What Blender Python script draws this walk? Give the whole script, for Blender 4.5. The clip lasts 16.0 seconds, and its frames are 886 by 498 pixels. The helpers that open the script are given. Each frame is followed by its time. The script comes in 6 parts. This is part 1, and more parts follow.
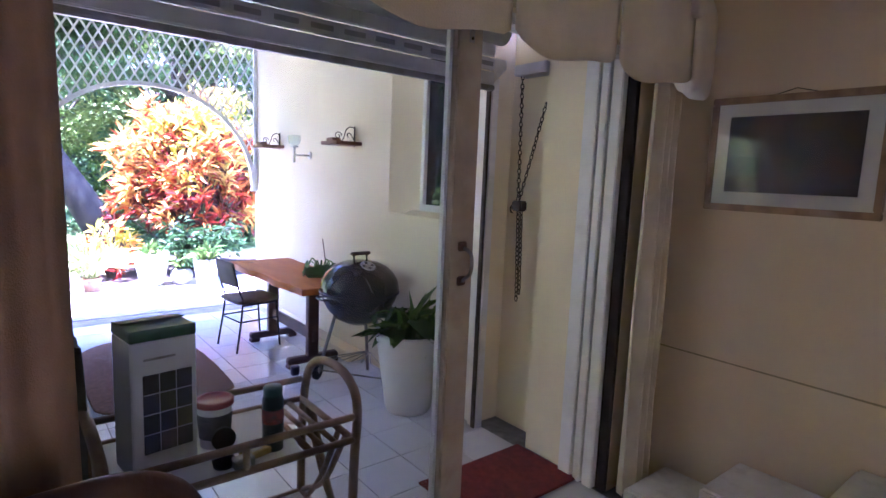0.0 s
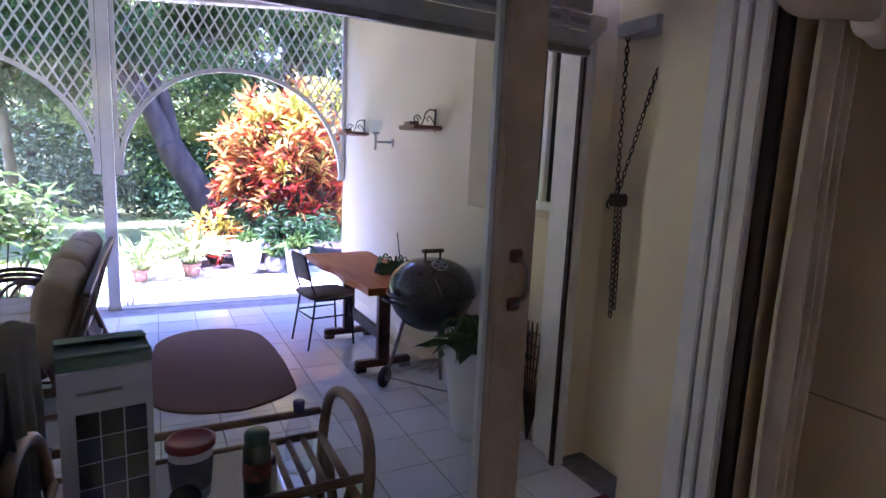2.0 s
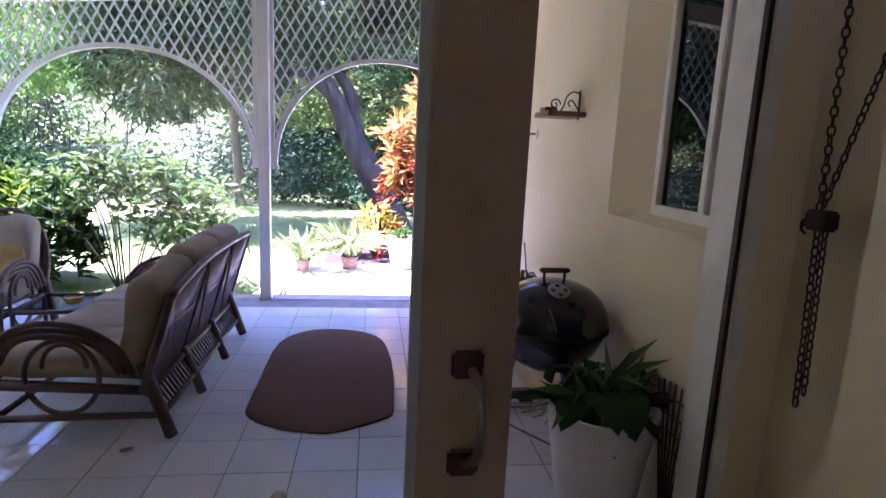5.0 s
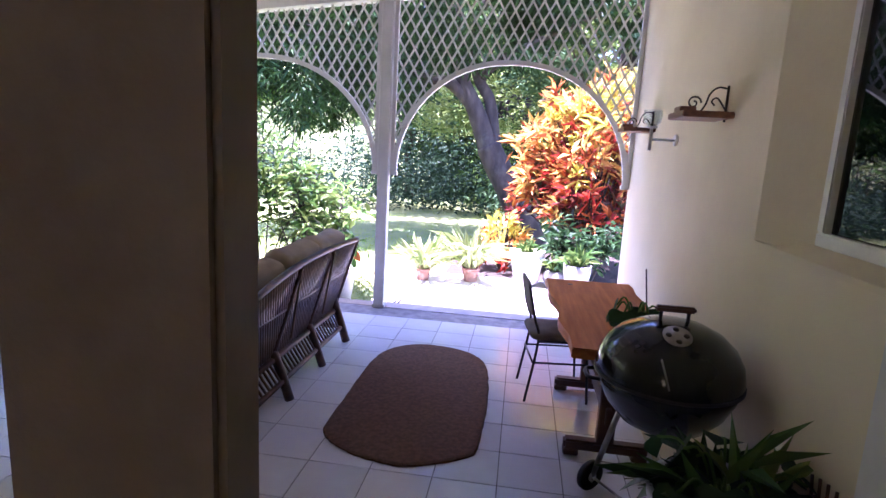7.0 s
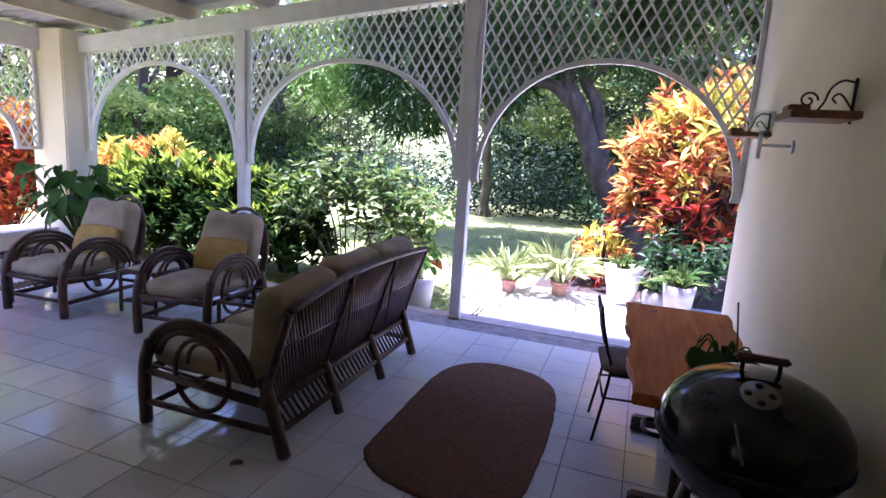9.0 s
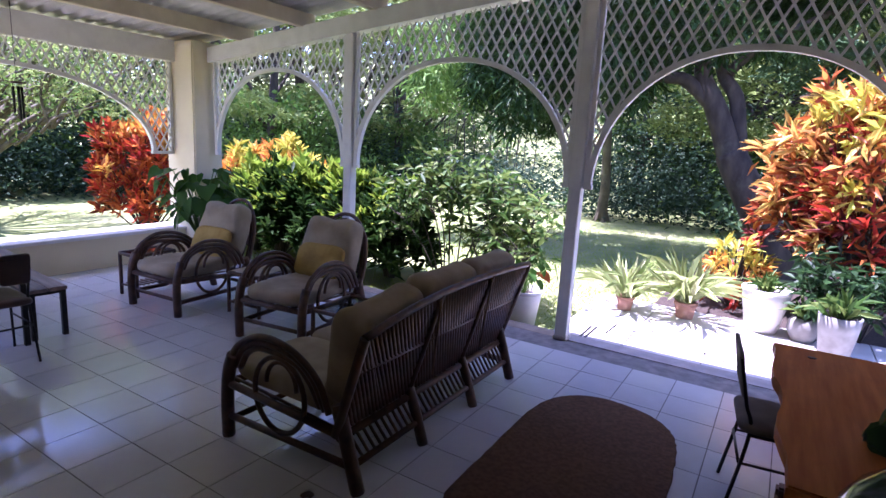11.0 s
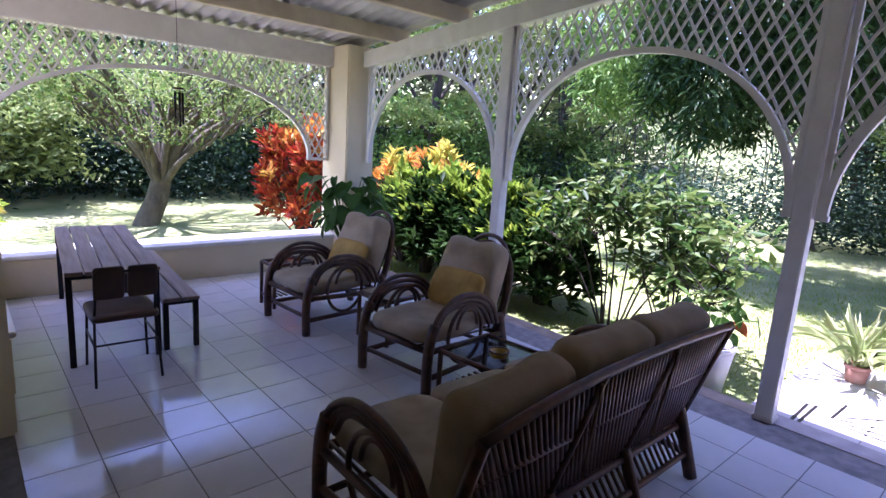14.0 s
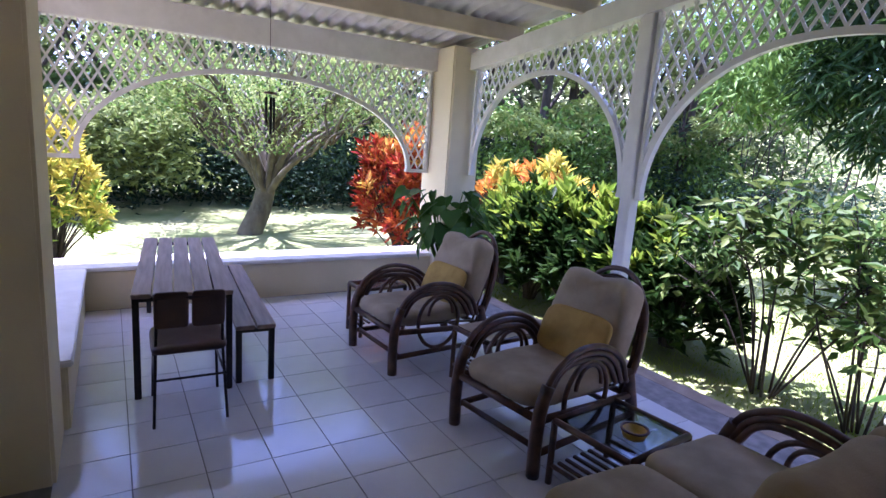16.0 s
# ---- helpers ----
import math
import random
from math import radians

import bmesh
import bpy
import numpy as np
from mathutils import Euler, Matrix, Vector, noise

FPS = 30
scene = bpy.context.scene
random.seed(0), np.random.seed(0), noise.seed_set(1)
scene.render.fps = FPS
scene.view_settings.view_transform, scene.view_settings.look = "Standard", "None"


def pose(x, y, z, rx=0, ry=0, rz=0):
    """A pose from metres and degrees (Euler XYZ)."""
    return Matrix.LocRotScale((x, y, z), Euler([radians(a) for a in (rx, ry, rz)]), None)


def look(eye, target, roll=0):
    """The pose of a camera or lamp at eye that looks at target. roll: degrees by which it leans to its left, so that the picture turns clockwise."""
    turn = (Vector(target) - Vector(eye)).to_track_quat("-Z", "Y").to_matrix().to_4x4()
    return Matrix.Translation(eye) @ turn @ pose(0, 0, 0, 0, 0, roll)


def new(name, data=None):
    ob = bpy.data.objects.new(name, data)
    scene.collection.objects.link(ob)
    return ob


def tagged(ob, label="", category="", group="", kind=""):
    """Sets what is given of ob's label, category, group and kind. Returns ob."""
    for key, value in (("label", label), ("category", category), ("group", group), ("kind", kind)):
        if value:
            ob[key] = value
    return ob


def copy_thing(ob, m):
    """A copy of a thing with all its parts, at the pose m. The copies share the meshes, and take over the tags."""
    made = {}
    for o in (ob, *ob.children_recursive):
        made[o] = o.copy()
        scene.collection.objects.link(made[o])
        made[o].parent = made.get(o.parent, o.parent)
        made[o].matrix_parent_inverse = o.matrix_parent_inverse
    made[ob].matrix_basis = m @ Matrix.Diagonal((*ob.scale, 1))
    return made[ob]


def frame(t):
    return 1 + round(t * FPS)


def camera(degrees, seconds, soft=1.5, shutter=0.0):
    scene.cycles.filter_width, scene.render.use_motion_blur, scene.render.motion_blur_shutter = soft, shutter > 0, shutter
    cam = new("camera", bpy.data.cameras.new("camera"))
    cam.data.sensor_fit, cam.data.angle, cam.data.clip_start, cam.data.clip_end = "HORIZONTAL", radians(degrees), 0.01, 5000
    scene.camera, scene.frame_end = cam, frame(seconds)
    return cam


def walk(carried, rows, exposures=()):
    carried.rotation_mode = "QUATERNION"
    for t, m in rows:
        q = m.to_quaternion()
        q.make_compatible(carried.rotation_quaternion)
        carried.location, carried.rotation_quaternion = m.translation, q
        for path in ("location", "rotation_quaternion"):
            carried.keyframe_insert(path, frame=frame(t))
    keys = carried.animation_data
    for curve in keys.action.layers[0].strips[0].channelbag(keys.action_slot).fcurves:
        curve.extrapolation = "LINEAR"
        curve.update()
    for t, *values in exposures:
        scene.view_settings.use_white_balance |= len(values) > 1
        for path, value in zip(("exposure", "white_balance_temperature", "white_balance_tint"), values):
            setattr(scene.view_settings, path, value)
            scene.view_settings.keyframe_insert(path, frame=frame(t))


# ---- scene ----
cam = camera(77.7, 16.0)
PATH = [
    (0, (-0.213, -0.114, 1.549), (1.032, 1.43, 1.287), 2.4),
    (0.5, (-0.099, -0.069, 1.549), (1.081, 1.522, 1.278), 2.4),
    (1, (0.014, 0.036, 1.538), (1.115, 1.682, 1.256), 2.5),
    (1.5, (0.116, 0.131, 1.526), (1.13, 1.831, 1.236), 2.5),
    (2, (0.228, 0.206, 1.529), (1.147, 1.955, 1.222), 2.6),
    (2.5, (0.384, 0.282, 1.547), (1.186, 2.084, 1.216), 2.6),
    (3, (0.512, 0.331, 1.538), (1.194, 2.18, 1.197), 2.5),
    (3.5, (0.592, 0.399, 1.521), (1.173, 2.282, 1.183), 2.5),
    (4, (0.671, 0.515, 1.539), (1.159, 2.424, 1.195), 2.7),
    (6.3, (1.091, 0.93, 1.554), (1.002, 2.895, 1.196), 2.7),
    (6.5, (1.108, 0.975, 1.548), (0.966, 2.938, 1.195), 2.9),
    (7, (1.147, 1.075, 1.548), (0.881, 3.025, 1.195), 3.2),
    (7.5, (1.184, 1.168, 1.541), (0.837, 3.106, 1.189), 3.4),
    (8, (1.239, 1.228, 1.542), (0.811, 3.151, 1.196), 3.5),
    (8.5, (1.319, 1.314, 1.553), (0.788, 3.21, 1.201), 3.7),
    (9, (1.374, 1.401, 1.567), (0.718, 3.256, 1.209), 3.6),
    (9.2, (1.372, 1.451, 1.559), (0.673, 3.291, 1.202), 3.7),
    (11.3, (1.283, 1.855, 1.623), (0.205, 3.495, 1.238), 3.4),
    (11.5, (1.267, 1.913, 1.637), (0.155, 3.529, 1.25), 3.6),
    (12, (1.261, 2.034, 1.627), (0.048, 3.576, 1.241), 3.5),
    (12.5, (1.196, 2.093, 1.629), (-0.096, 3.57, 1.242), 3.8),
    (13, (1.106, 2.209, 1.624), (-0.257, 3.619, 1.234), 3.8),
    (13.5, (0.977, 2.329, 1.616), (-0.44, 3.687, 1.23), 3.8),
    (14, (0.855, 2.431, 1.608), (-0.604, 3.743, 1.222), 3.8),
    (14.5, (0.749, 2.577, 1.624), (-0.764, 3.826, 1.238), 3.9),
    (15, (0.612, 2.676, 1.617), (-0.953, 3.861, 1.236), 3.9),
    (15.5, (0.424, 2.754, 1.589), (-1.204, 3.854, 1.212), 4.0),
    (16, (0.253, 2.823, 1.585), (-1.424, 3.85, 1.217), 4.1),
]
EXPOSURES = [(0, 4.8, 4920, 58), (1.5, 4.15, 4950, 62), (4.2, 3.6, 5250, 58), (6.5, 3.55, 5150, 60), (7.5, 3.32, 5180, 57), (9.2, 2.66, 5180, 54), (12.5, 2.14, 5230, 53), (16, 2.28, 5150, 52)]
walk(cam, [(t, look(eye, target, roll)) for t, eye, target, roll in PATH], EXPOSURES)

# ---- sky and sun ----
SUN_ELEVATION, SUN_AZIMUTH = radians(74), radians(262)   # azimuth clockwise from +y
world = bpy.data.worlds.new("sky")
scene.world = world
world.use_nodes = True
sky = world.node_tree.nodes.new("ShaderNodeTexSky")
sky.sky_type = "NISHITA"
sky.sun_disc = False
sky.sun_elevation, sky.sun_rotation = SUN_ELEVATION, SUN_AZIMUTH
world.node_tree.nodes["Background"].inputs[1].default_value = 0.15
world.node_tree.links.new(sky.outputs[0], world.node_tree.nodes["Background"].inputs[0])
sun_data = bpy.data.lights.new("sun", "SUN")
sun_data.energy, sun_data.angle, sun_data.color = 5.0, radians(0.55), (1.0, 0.95, 0.86)
sun = new("sun", sun_data)
to_sun = Vector((math.sin(SUN_AZIMUTH) * math.cos(SUN_ELEVATION), math.cos(SUN_AZIMUTH) * math.cos(SUN_ELEVATION), math.sin(SUN_ELEVATION)))
sun.matrix_world = look(to_sun * 40, (0, 0, 0))


# ---- materials ----
def material(name, colour, rough=0.6, second=None, scale=8.0, detail=4.0, bump=0.0, bump_scale=60.0, metal=0.0, vary=0.0, stretch=(1, 1, 1), low=0.35, high=0.65, stain=None, stain_scale=1.2, stain_amount=0.5, specular=0.5):
    """A surface with a broad change of colour, fine grain and relief, and stains of their own shape."""
    m = bpy.data.materials.new(name)
    m.use_nodes = True
    n, l = m.node_tree.nodes, m.node_tree.links
    b = n["Principled BSDF"]
    b.inputs["Roughness"].default_value, b.inputs["Metallic"].default_value = rough, metal
    b.inputs["Specular IOR Level"].default_value = specular
    second = second or tuple(c * 0.8 for c in colour)
    co = n.new("ShaderNodeTexCoord")
    mp = n.new("ShaderNodeMapping")
    mp.inputs["Scale"].default_value = stretch
    l.new(co.outputs["Object"], mp.inputs["Vector"])
    t = n.new("ShaderNodeTexNoise")
    t.inputs["Scale"].default_value, t.inputs["Detail"].default_value = scale, detail
    l.new(mp.outputs[0], t.inputs["Vector"])
    r = n.new("ShaderNodeValToRGB")
    r.color_ramp.elements[0].position, r.color_ramp.elements[1].position = low, high
    r.color_ramp.elements[0].color, r.color_ramp.elements[1].color = (*second, 1), (*colour, 1)
    l.new(t.outputs["Fac"], r.inputs[0])
    out = r.outputs[0]
    if stain:
        t2 = n.new("ShaderNodeTexNoise")
        t2.inputs["Scale"].default_value, t2.inputs["Detail"].default_value, t2.inputs["Roughness"].default_value = stain_scale, 7, 0.65
        l.new(co.outputs["Object"], t2.inputs["Vector"])
        r2 = n.new("ShaderNodeMapRange")
        r2.inputs[1].default_value, r2.inputs[2].default_value, r2.inputs[4].default_value = 0.52, 0.75, stain_amount
        l.new(t2.outputs["Fac"], r2.inputs[0])
        mx = n.new("ShaderNodeMix")
        mx.data_type = "RGBA"
        mx.inputs[7].default_value = (*stain, 1)
        l.new(r2.outputs[0], mx.inputs[0])
        l.new(out, mx.inputs[6])
        out = mx.outputs[2]
    if vary:
        info = n.new("ShaderNodeObjectInfo")
        h = n.new("ShaderNodeHueSaturation")
        mr = n.new("ShaderNodeMapRange")
        mr.inputs[3].default_value, mr.inputs[4].default_value = 1 - vary, 1 + vary
        l.new(info.outputs["Random"], mr.inputs[0])
        l.new(mr.outputs[0], h.inputs["Value"])
        l.new(out, h.inputs["Color"])
        out = h.outputs[0]
    l.new(out, b.inputs["Base Color"])
    if bump:
        t3 = n.new("ShaderNodeTexNoise")
        t3.inputs["Scale"].default_value, t3.inputs["Detail"].default_value = bump_scale, 5
        l.new(mp.outputs[0], t3.inputs["Vector"])
        bp = n.new("ShaderNodeBump")
        bp.inputs["Strength"].default_value, bp.inputs["Distance"].default_value = bump, 0.004
        l.new(t3.outputs["Fac"], bp.inputs["Height"])
        l.new(bp.outputs[0], b.inputs["Normal"])
    return m


def leaf_material(name, colours, shine=0.45, through_light=0.35, vary=0.12):
    """Leaves: colour changes from leaf to leaf, with light passing through."""
    m = bpy.data.materials.new(name)
    m.use_nodes = True
    n, l = m.node_tree.nodes, m.node_tree.links
    b = n["Principled BSDF"]
    b.inputs["Roughness"].default_value = shine
    b.inputs["Specular IOR Level"].default_value = 0.2
    g = n.new("ShaderNodeNewGeometry")
    r = n.new("ShaderNodeValToRGB")
    e = r.color_ramp.elements
    e[0].position, e[0].color = 0.0, (*colours[0], 1)
    e[1].position, e[1].color = 1.0, (*colours[-1], 1)
    for i, c in enumerate(colours[1:-1]):
        k = e.new((i + 1) / (len(colours) - 1))
        k.color = (*c, 1)
    l.new(g.outputs["Random Per Island"], r.inputs[0])
    info = n.new("ShaderNodeObjectInfo")
    mr = n.new("ShaderNodeMapRange")
    mr.inputs[3].default_value, mr.inputs[4].default_value = 1 - vary, 1 + vary
    hs = n.new("ShaderNodeHueSaturation")
    l.new(info.outputs["Random"], mr.inputs[0])
    l.new(mr.outputs[0], hs.inputs["Value"])
    l.new(r.outputs[0], hs.inputs["Color"])
    l.new(hs.outputs[0], b.inputs["Base Color"])
    tr = n.new("ShaderNodeBsdfTranslucent")
    l.new(hs.outputs[0], tr.inputs["Color"])
    mx = n.new("ShaderNodeMixShader")
    mx.inputs[0].default_value = through_light
    l.new(b.outputs[0], mx.inputs[1])
    l.new(tr.outputs[0], mx.inputs[2])
    l.new(mx.outputs[0], n["Material Output"].inputs[0])
    return m


def glass_material(name, tint=(0.93, 0.96, 1.0), gloss=1.0):
    m = bpy.data.materials.new(name)
    m.use_nodes = True
    n, l = m.node_tree.nodes, m.node_tree.links
    n.remove(n["Principled BSDF"])
    tr = n.new("ShaderNodeBsdfTransparent")
    tr.inputs[0].default_value = (*tint, 1)
    gl = n.new("ShaderNodeBsdfGlossy")
    gl.inputs["Roughness"].default_value = 0.02
    fr = n.new("ShaderNodeLayerWeight")
    fr.inputs[0].default_value = 0.5
    pw = n.new("ShaderNodeMath")
    pw.operation = "POWER"
    pw.inputs[1].default_value = 4.0
    l.new(fr.outputs["Facing"], pw.inputs[0])
    mu = n.new("ShaderNodeMath")
    mu.operation = "MULTIPLY_ADD"
    mu.inputs[1].default_value, mu.inputs[2].default_value = 0.55 * gloss, 0.025 * gloss
    l.new(pw.outputs[0], mu.inputs[0])
    mx = n.new("ShaderNodeMixShader")
    l.new(mu.outputs[0], mx.inputs[0])
    l.new(tr.outputs[0], mx.inputs[1])
    l.new(gl.outputs[0], mx.inputs[2])
    l.new(mx.outputs[0], n["Material Output"].inputs[0])
    return m


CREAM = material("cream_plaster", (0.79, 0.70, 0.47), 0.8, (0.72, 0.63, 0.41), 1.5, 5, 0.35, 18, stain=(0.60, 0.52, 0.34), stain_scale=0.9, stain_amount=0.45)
# CREAM toned darker and tanner; part of the room's dimness is in this colour.
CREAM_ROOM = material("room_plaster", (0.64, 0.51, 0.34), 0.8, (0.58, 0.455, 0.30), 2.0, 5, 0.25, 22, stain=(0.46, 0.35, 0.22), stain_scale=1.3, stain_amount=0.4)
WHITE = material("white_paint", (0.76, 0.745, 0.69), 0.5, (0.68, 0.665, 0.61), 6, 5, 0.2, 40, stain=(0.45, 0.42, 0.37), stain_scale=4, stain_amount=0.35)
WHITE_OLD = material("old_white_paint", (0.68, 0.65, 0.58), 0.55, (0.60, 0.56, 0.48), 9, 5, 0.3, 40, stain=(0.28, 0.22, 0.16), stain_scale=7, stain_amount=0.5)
# Tan base puts the shade on the cream stile into its colour.
STILE_SHADED = material("shaded_cream_stile", (0.40, 0.33, 0.25), 0.55, (0.34, 0.27, 0.20), 9, 5, 0.3, 40, stain=(0.22, 0.16, 0.11), stain_scale=7, stain_amount=0.5)
TILE_MAT = material("glazed_floor_tile", (0.64, 0.635, 0.625), 0.10, (0.60, 0.595, 0.585), 5, 6, 0.06, 30, vary=0.05, stain=(0.48, 0.46, 0.43), stain_scale=2.5, stain_amount=0.4)
GROUT = material("grout", (0.24, 0.23, 0.215), 0.9, (0.15, 0.145, 0.135), 12)
CANE = material("dark_cane", (0.115, 0.052, 0.024), 0.42, (0.045, 0.019, 0.010), 14, 5, 0.3, 50)
CANE_LIGHT = material("worn_cane", (0.30, 0.19, 0.105), 0.45, (0.17, 0.095, 0.05), 14, 5, 0.3, 50)
CUSHION = material("beige_cushion_cloth", (0.40, 0.32, 0.205), 0.95, (0.30, 0.235, 0.145), 7, 5, 0.5, 220, stain=(0.25, 0.20, 0.14), stain_scale=3, stain_amount=0.4)
YELLOW_CLOTH = material("ochre_cloth", (0.44, 0.29, 0.07), 0.95, (0.34, 0.21, 0.05), 12, 4, 0.4, 180)
TEAK = material("varnished_slab_wood", (0.56, 0.19, 0.035), 0.55, (0.40, 0.115, 0.018), 3.0, 8, 0.15, 20, stretch=(9, 0.8, 9), stain=(0.16, 0.05, 0.02), stain_scale=2, stain_amount=0.35, specular=0.12)
SHELF_WOOD = material("brown_shelf_wood", (0.26, 0.12, 0.06), 0.5, (0.15, 0.065, 0.035), 4, 7, 0.2, 25, stretch=(9, 0.8, 9))
DARK_WOOD = material("dark_wood", (0.12, 0.055, 0.03), 0.5, (0.07, 0.03, 0.017), 5, 6, 0.3, 30)
GREY_WOOD = material("weathered_boards", (0.30, 0.215, 0.165), 0.55, (0.19, 0.13, 0.10), 4, 8, 0.3, 25, stretch=(0.7, 9, 9), vary=0.12)
BLACK_STEEL = material("black_steel", (0.018, 0.018, 0.02), 0.45, (0.03, 0.025, 0.022), 20, metal=0.6)
ENAMEL = material("black_enamel", (0.012, 0.013, 0.017), 0.12, (0.018, 0.02, 0.024), 9, 6, 0.05, 12)
STEEL = material("dull_steel", (0.35, 0.34, 0.33), 0.4, (0.22, 0.20, 0.18), 15, metal=0.9)
RUST_IRON = material("rusty_iron", (0.075, 0.05, 0.04), 0.65, (0.035, 0.025, 0.02), 18, metal=0.5)
RUG = material("brown_rug_pile", (0.155, 0.078, 0.038), 1.0, (0.095, 0.045, 0.021), 40, 6, 0.9, 320)
ROOF = material("weathered_roof_sheet", (0.52, 0.50, 0.48), 0.7, (0.40, 0.38, 0.36), 4, 6, 0.2, 30, stain=(0.25, 0.22, 0.19), stain_scale=1.5, stain_amount=0.5)


# ---- mesh helpers ----
def box(bm, x0, x1, y0, y1, z0, z1, bevel=0.0, m=None):
    r = bmesh.ops.create_cube(bm, size=1.0)
    vs = r["verts"]
    for v in vs:
        v.co = Vector(((x0 + x1) / 2 + v.co.x * (x1 - x0), (y0 + y1) / 2 + v.co.y * (y1 - y0), (z0 + z1) / 2 + v.co.z * (z1 - z0)))
        if m:
            v.co = m @ v.co
    if bevel:
        es = list({e for v in vs for e in v.link_edges})
        bmesh.ops.bevel(bm, geom=es, offset=bevel, segments=2, affect="EDGES", clamp_overlap=True)


def tube(bm, pts, r, seg=7, closed=False, r_end=None, cap=True):
    """A round bar swept along a line of points."""
    pts = [Vector(p) for p in pts]
    n = len(pts)
    rings = []
    up = None
    for i, p in enumerate(pts):
        a = pts[i - 1] if (i or closed) else p
        b = pts[(i + 1) % n] if (i < n - 1 or closed) else p
        d = (b - a).normalized()
        if up is None:
            up = d.orthogonal().normalized()
        up = (up - d * up.dot(d))
        up = up.normalized() if up.length > 1e-5 else d.orthogonal().normalized()
        side = d.cross(up)
        rr = r if r_end is None else r + (r_end - r) * i / max(1, n - 1)
        rings.append([bm.verts.new(p + (up * math.cos(2 * math.pi * k / seg) + side * math.sin(2 * math.pi * k / seg)) * rr) for k in range(seg)])
    for i in range(n if closed else n - 1):
        a, b = rings[i], rings[(i + 1) % n]
        for k in range(seg):
            f = bm.faces.new((a[k], a[(k + 1) % seg], b[(k + 1) % seg], b[k]))
            f.smooth = True
    if cap and not closed:
        bm.faces.new(list(reversed(rings[0])))
        bm.faces.new(rings[-1])


def lathe(bm, profile, seg=32, centre=(0, 0, 0), wobble=0.0):
    """A turned body from pairs of radius and height."""
    c = Vector(centre)
    rings = []
    for r, z in profile:
        if r < 1e-5:
            rings.append([bm.verts.new(c + Vector((0, 0, z)))])
        else:
            rings.append([bm.verts.new(c + Vector((r * math.cos(2 * math.pi * k / seg), r * math.sin(2 * math.pi * k / seg), z)) * 1.0 + Vector((random.uniform(-wobble, wobble), random.uniform(-wobble, wobble), 0))) for k in range(seg)])
    for a, b in zip(rings, rings[1:]):
        for k in range(seg):
            vs = [a[k % len(a)], a[(k + 1) % len(a)], b[(k + 1) % len(b)], b[k % len(b)]]
            vs = [v for i, v in enumerate(vs) if v not in vs[:i]]
            if len(vs) > 2:
                f = bm.faces.new(vs)
                f.smooth = True


def prism(bm, outline, m, depth):
    """A flat outline (u, v) laid by the pose m in its x-y plane and given depth along its z."""
    a = [bm.verts.new(m @ Vector((u, v, 0))) for u, v in outline]
    b = [bm.verts.new(m @ Vector((u, v, depth))) for u, v in outline]
    bm.faces.new(a)
    bm.faces.new(list(reversed(b)))
    n = len(a)
    for i in range(n):
        bm.faces.new((a[i], b[i], b[(i + 1) % n], a[(i + 1) % n]))


def arc(c, r, a0, a1, n, plane="xz", ry=None):
    """Points on an arc, degrees."""
    out = []
    for i in range(n):
        a = radians(a0 + (a1 - a0) * i / (n - 1))
        u, v = r * math.cos(a), (ry or r) * math.sin(a)
        out.append(Vector(c) + (Vector((u, 0, v)) if plane == "xz" else Vector((0, u, v)) if plane == "yz" else Vector((u, v, 0))))
    return out


def mesh_of(bm, name, mat):
    bmesh.ops.recalc_face_normals(bm, faces=bm.faces)
    me = bpy.data.meshes.new(name)
    bm.to_mesh(me)
    bm.free()
    if mat:
        me.materials.append(mat)
    return me


def part(name, bm, mat, parent=None, label=""):
    ob = new(name, mesh_of(bm, name, mat))
    ob.parent = parent
    return tagged(ob, label)


def thing(name, label, category, m=None, group="", kind=""):
    e = new(name)
    e.empty_display_size = 0.1
    e.matrix_world = m or Matrix()
    return tagged(e, label, category, group, kind)


def slab(name, dims, mat, label, bevel=0.0, category="wall", parent=None):
    bm = bmesh.new()
    for d in dims:
        box(bm, *d, bevel=bevel)
    ob = part(name, bm, mat, parent)
    return tagged(ob, label, category, kind="structure") if not parent else ob


# ---- the plan ----
WALL_X, PARAPET_X, FRONT_Y, BACK_Y = 2.09, -5.1, 6.19, 2.35
ROOM_X, ROOM_Y0, DOOR_Y = 2.35, -2.6, 1.36


def head(x):
    """Underside of the front header, which climbs with the roof."""
    return 2.40 + (x + 4.75) * 0.098


floor = slab("floor", [(-5.6, 2.6, 1.2, 6.24, -0.25, -0.004), (-3.0, 2.6, ROOM_Y0 - 0.2, 1.2, -0.25, -0.004)], GROUT, "terrace floor of glazed white tiles with dark joints", category="floor")
slab("wall_east", [(WALL_X, WALL_X + 0.3, 3.42, 6.24, -0.25, 3.6), (WALL_X, WALL_X + 0.3, 2.33, 3.42, -0.25, 1.26), (WALL_X, WALL_X + 0.3, 2.33, 3.42, 2.42, 3.6),
                   (WALL_X + 0.02, WALL_X + 0.3, 1.56, 1.925, -0.25, 3.0), (2.26, WALL_X + 0.3, 1.925, 2.33, -0.25, 3.0), (WALL_X, WALL_X + 0.3, 2.33, 2.50, 1.26, 2.42)], CREAM,
     "cream plastered terrace wall, scuffed and softly uneven")
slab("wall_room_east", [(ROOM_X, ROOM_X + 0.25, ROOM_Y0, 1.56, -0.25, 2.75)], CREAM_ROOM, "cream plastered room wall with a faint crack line")
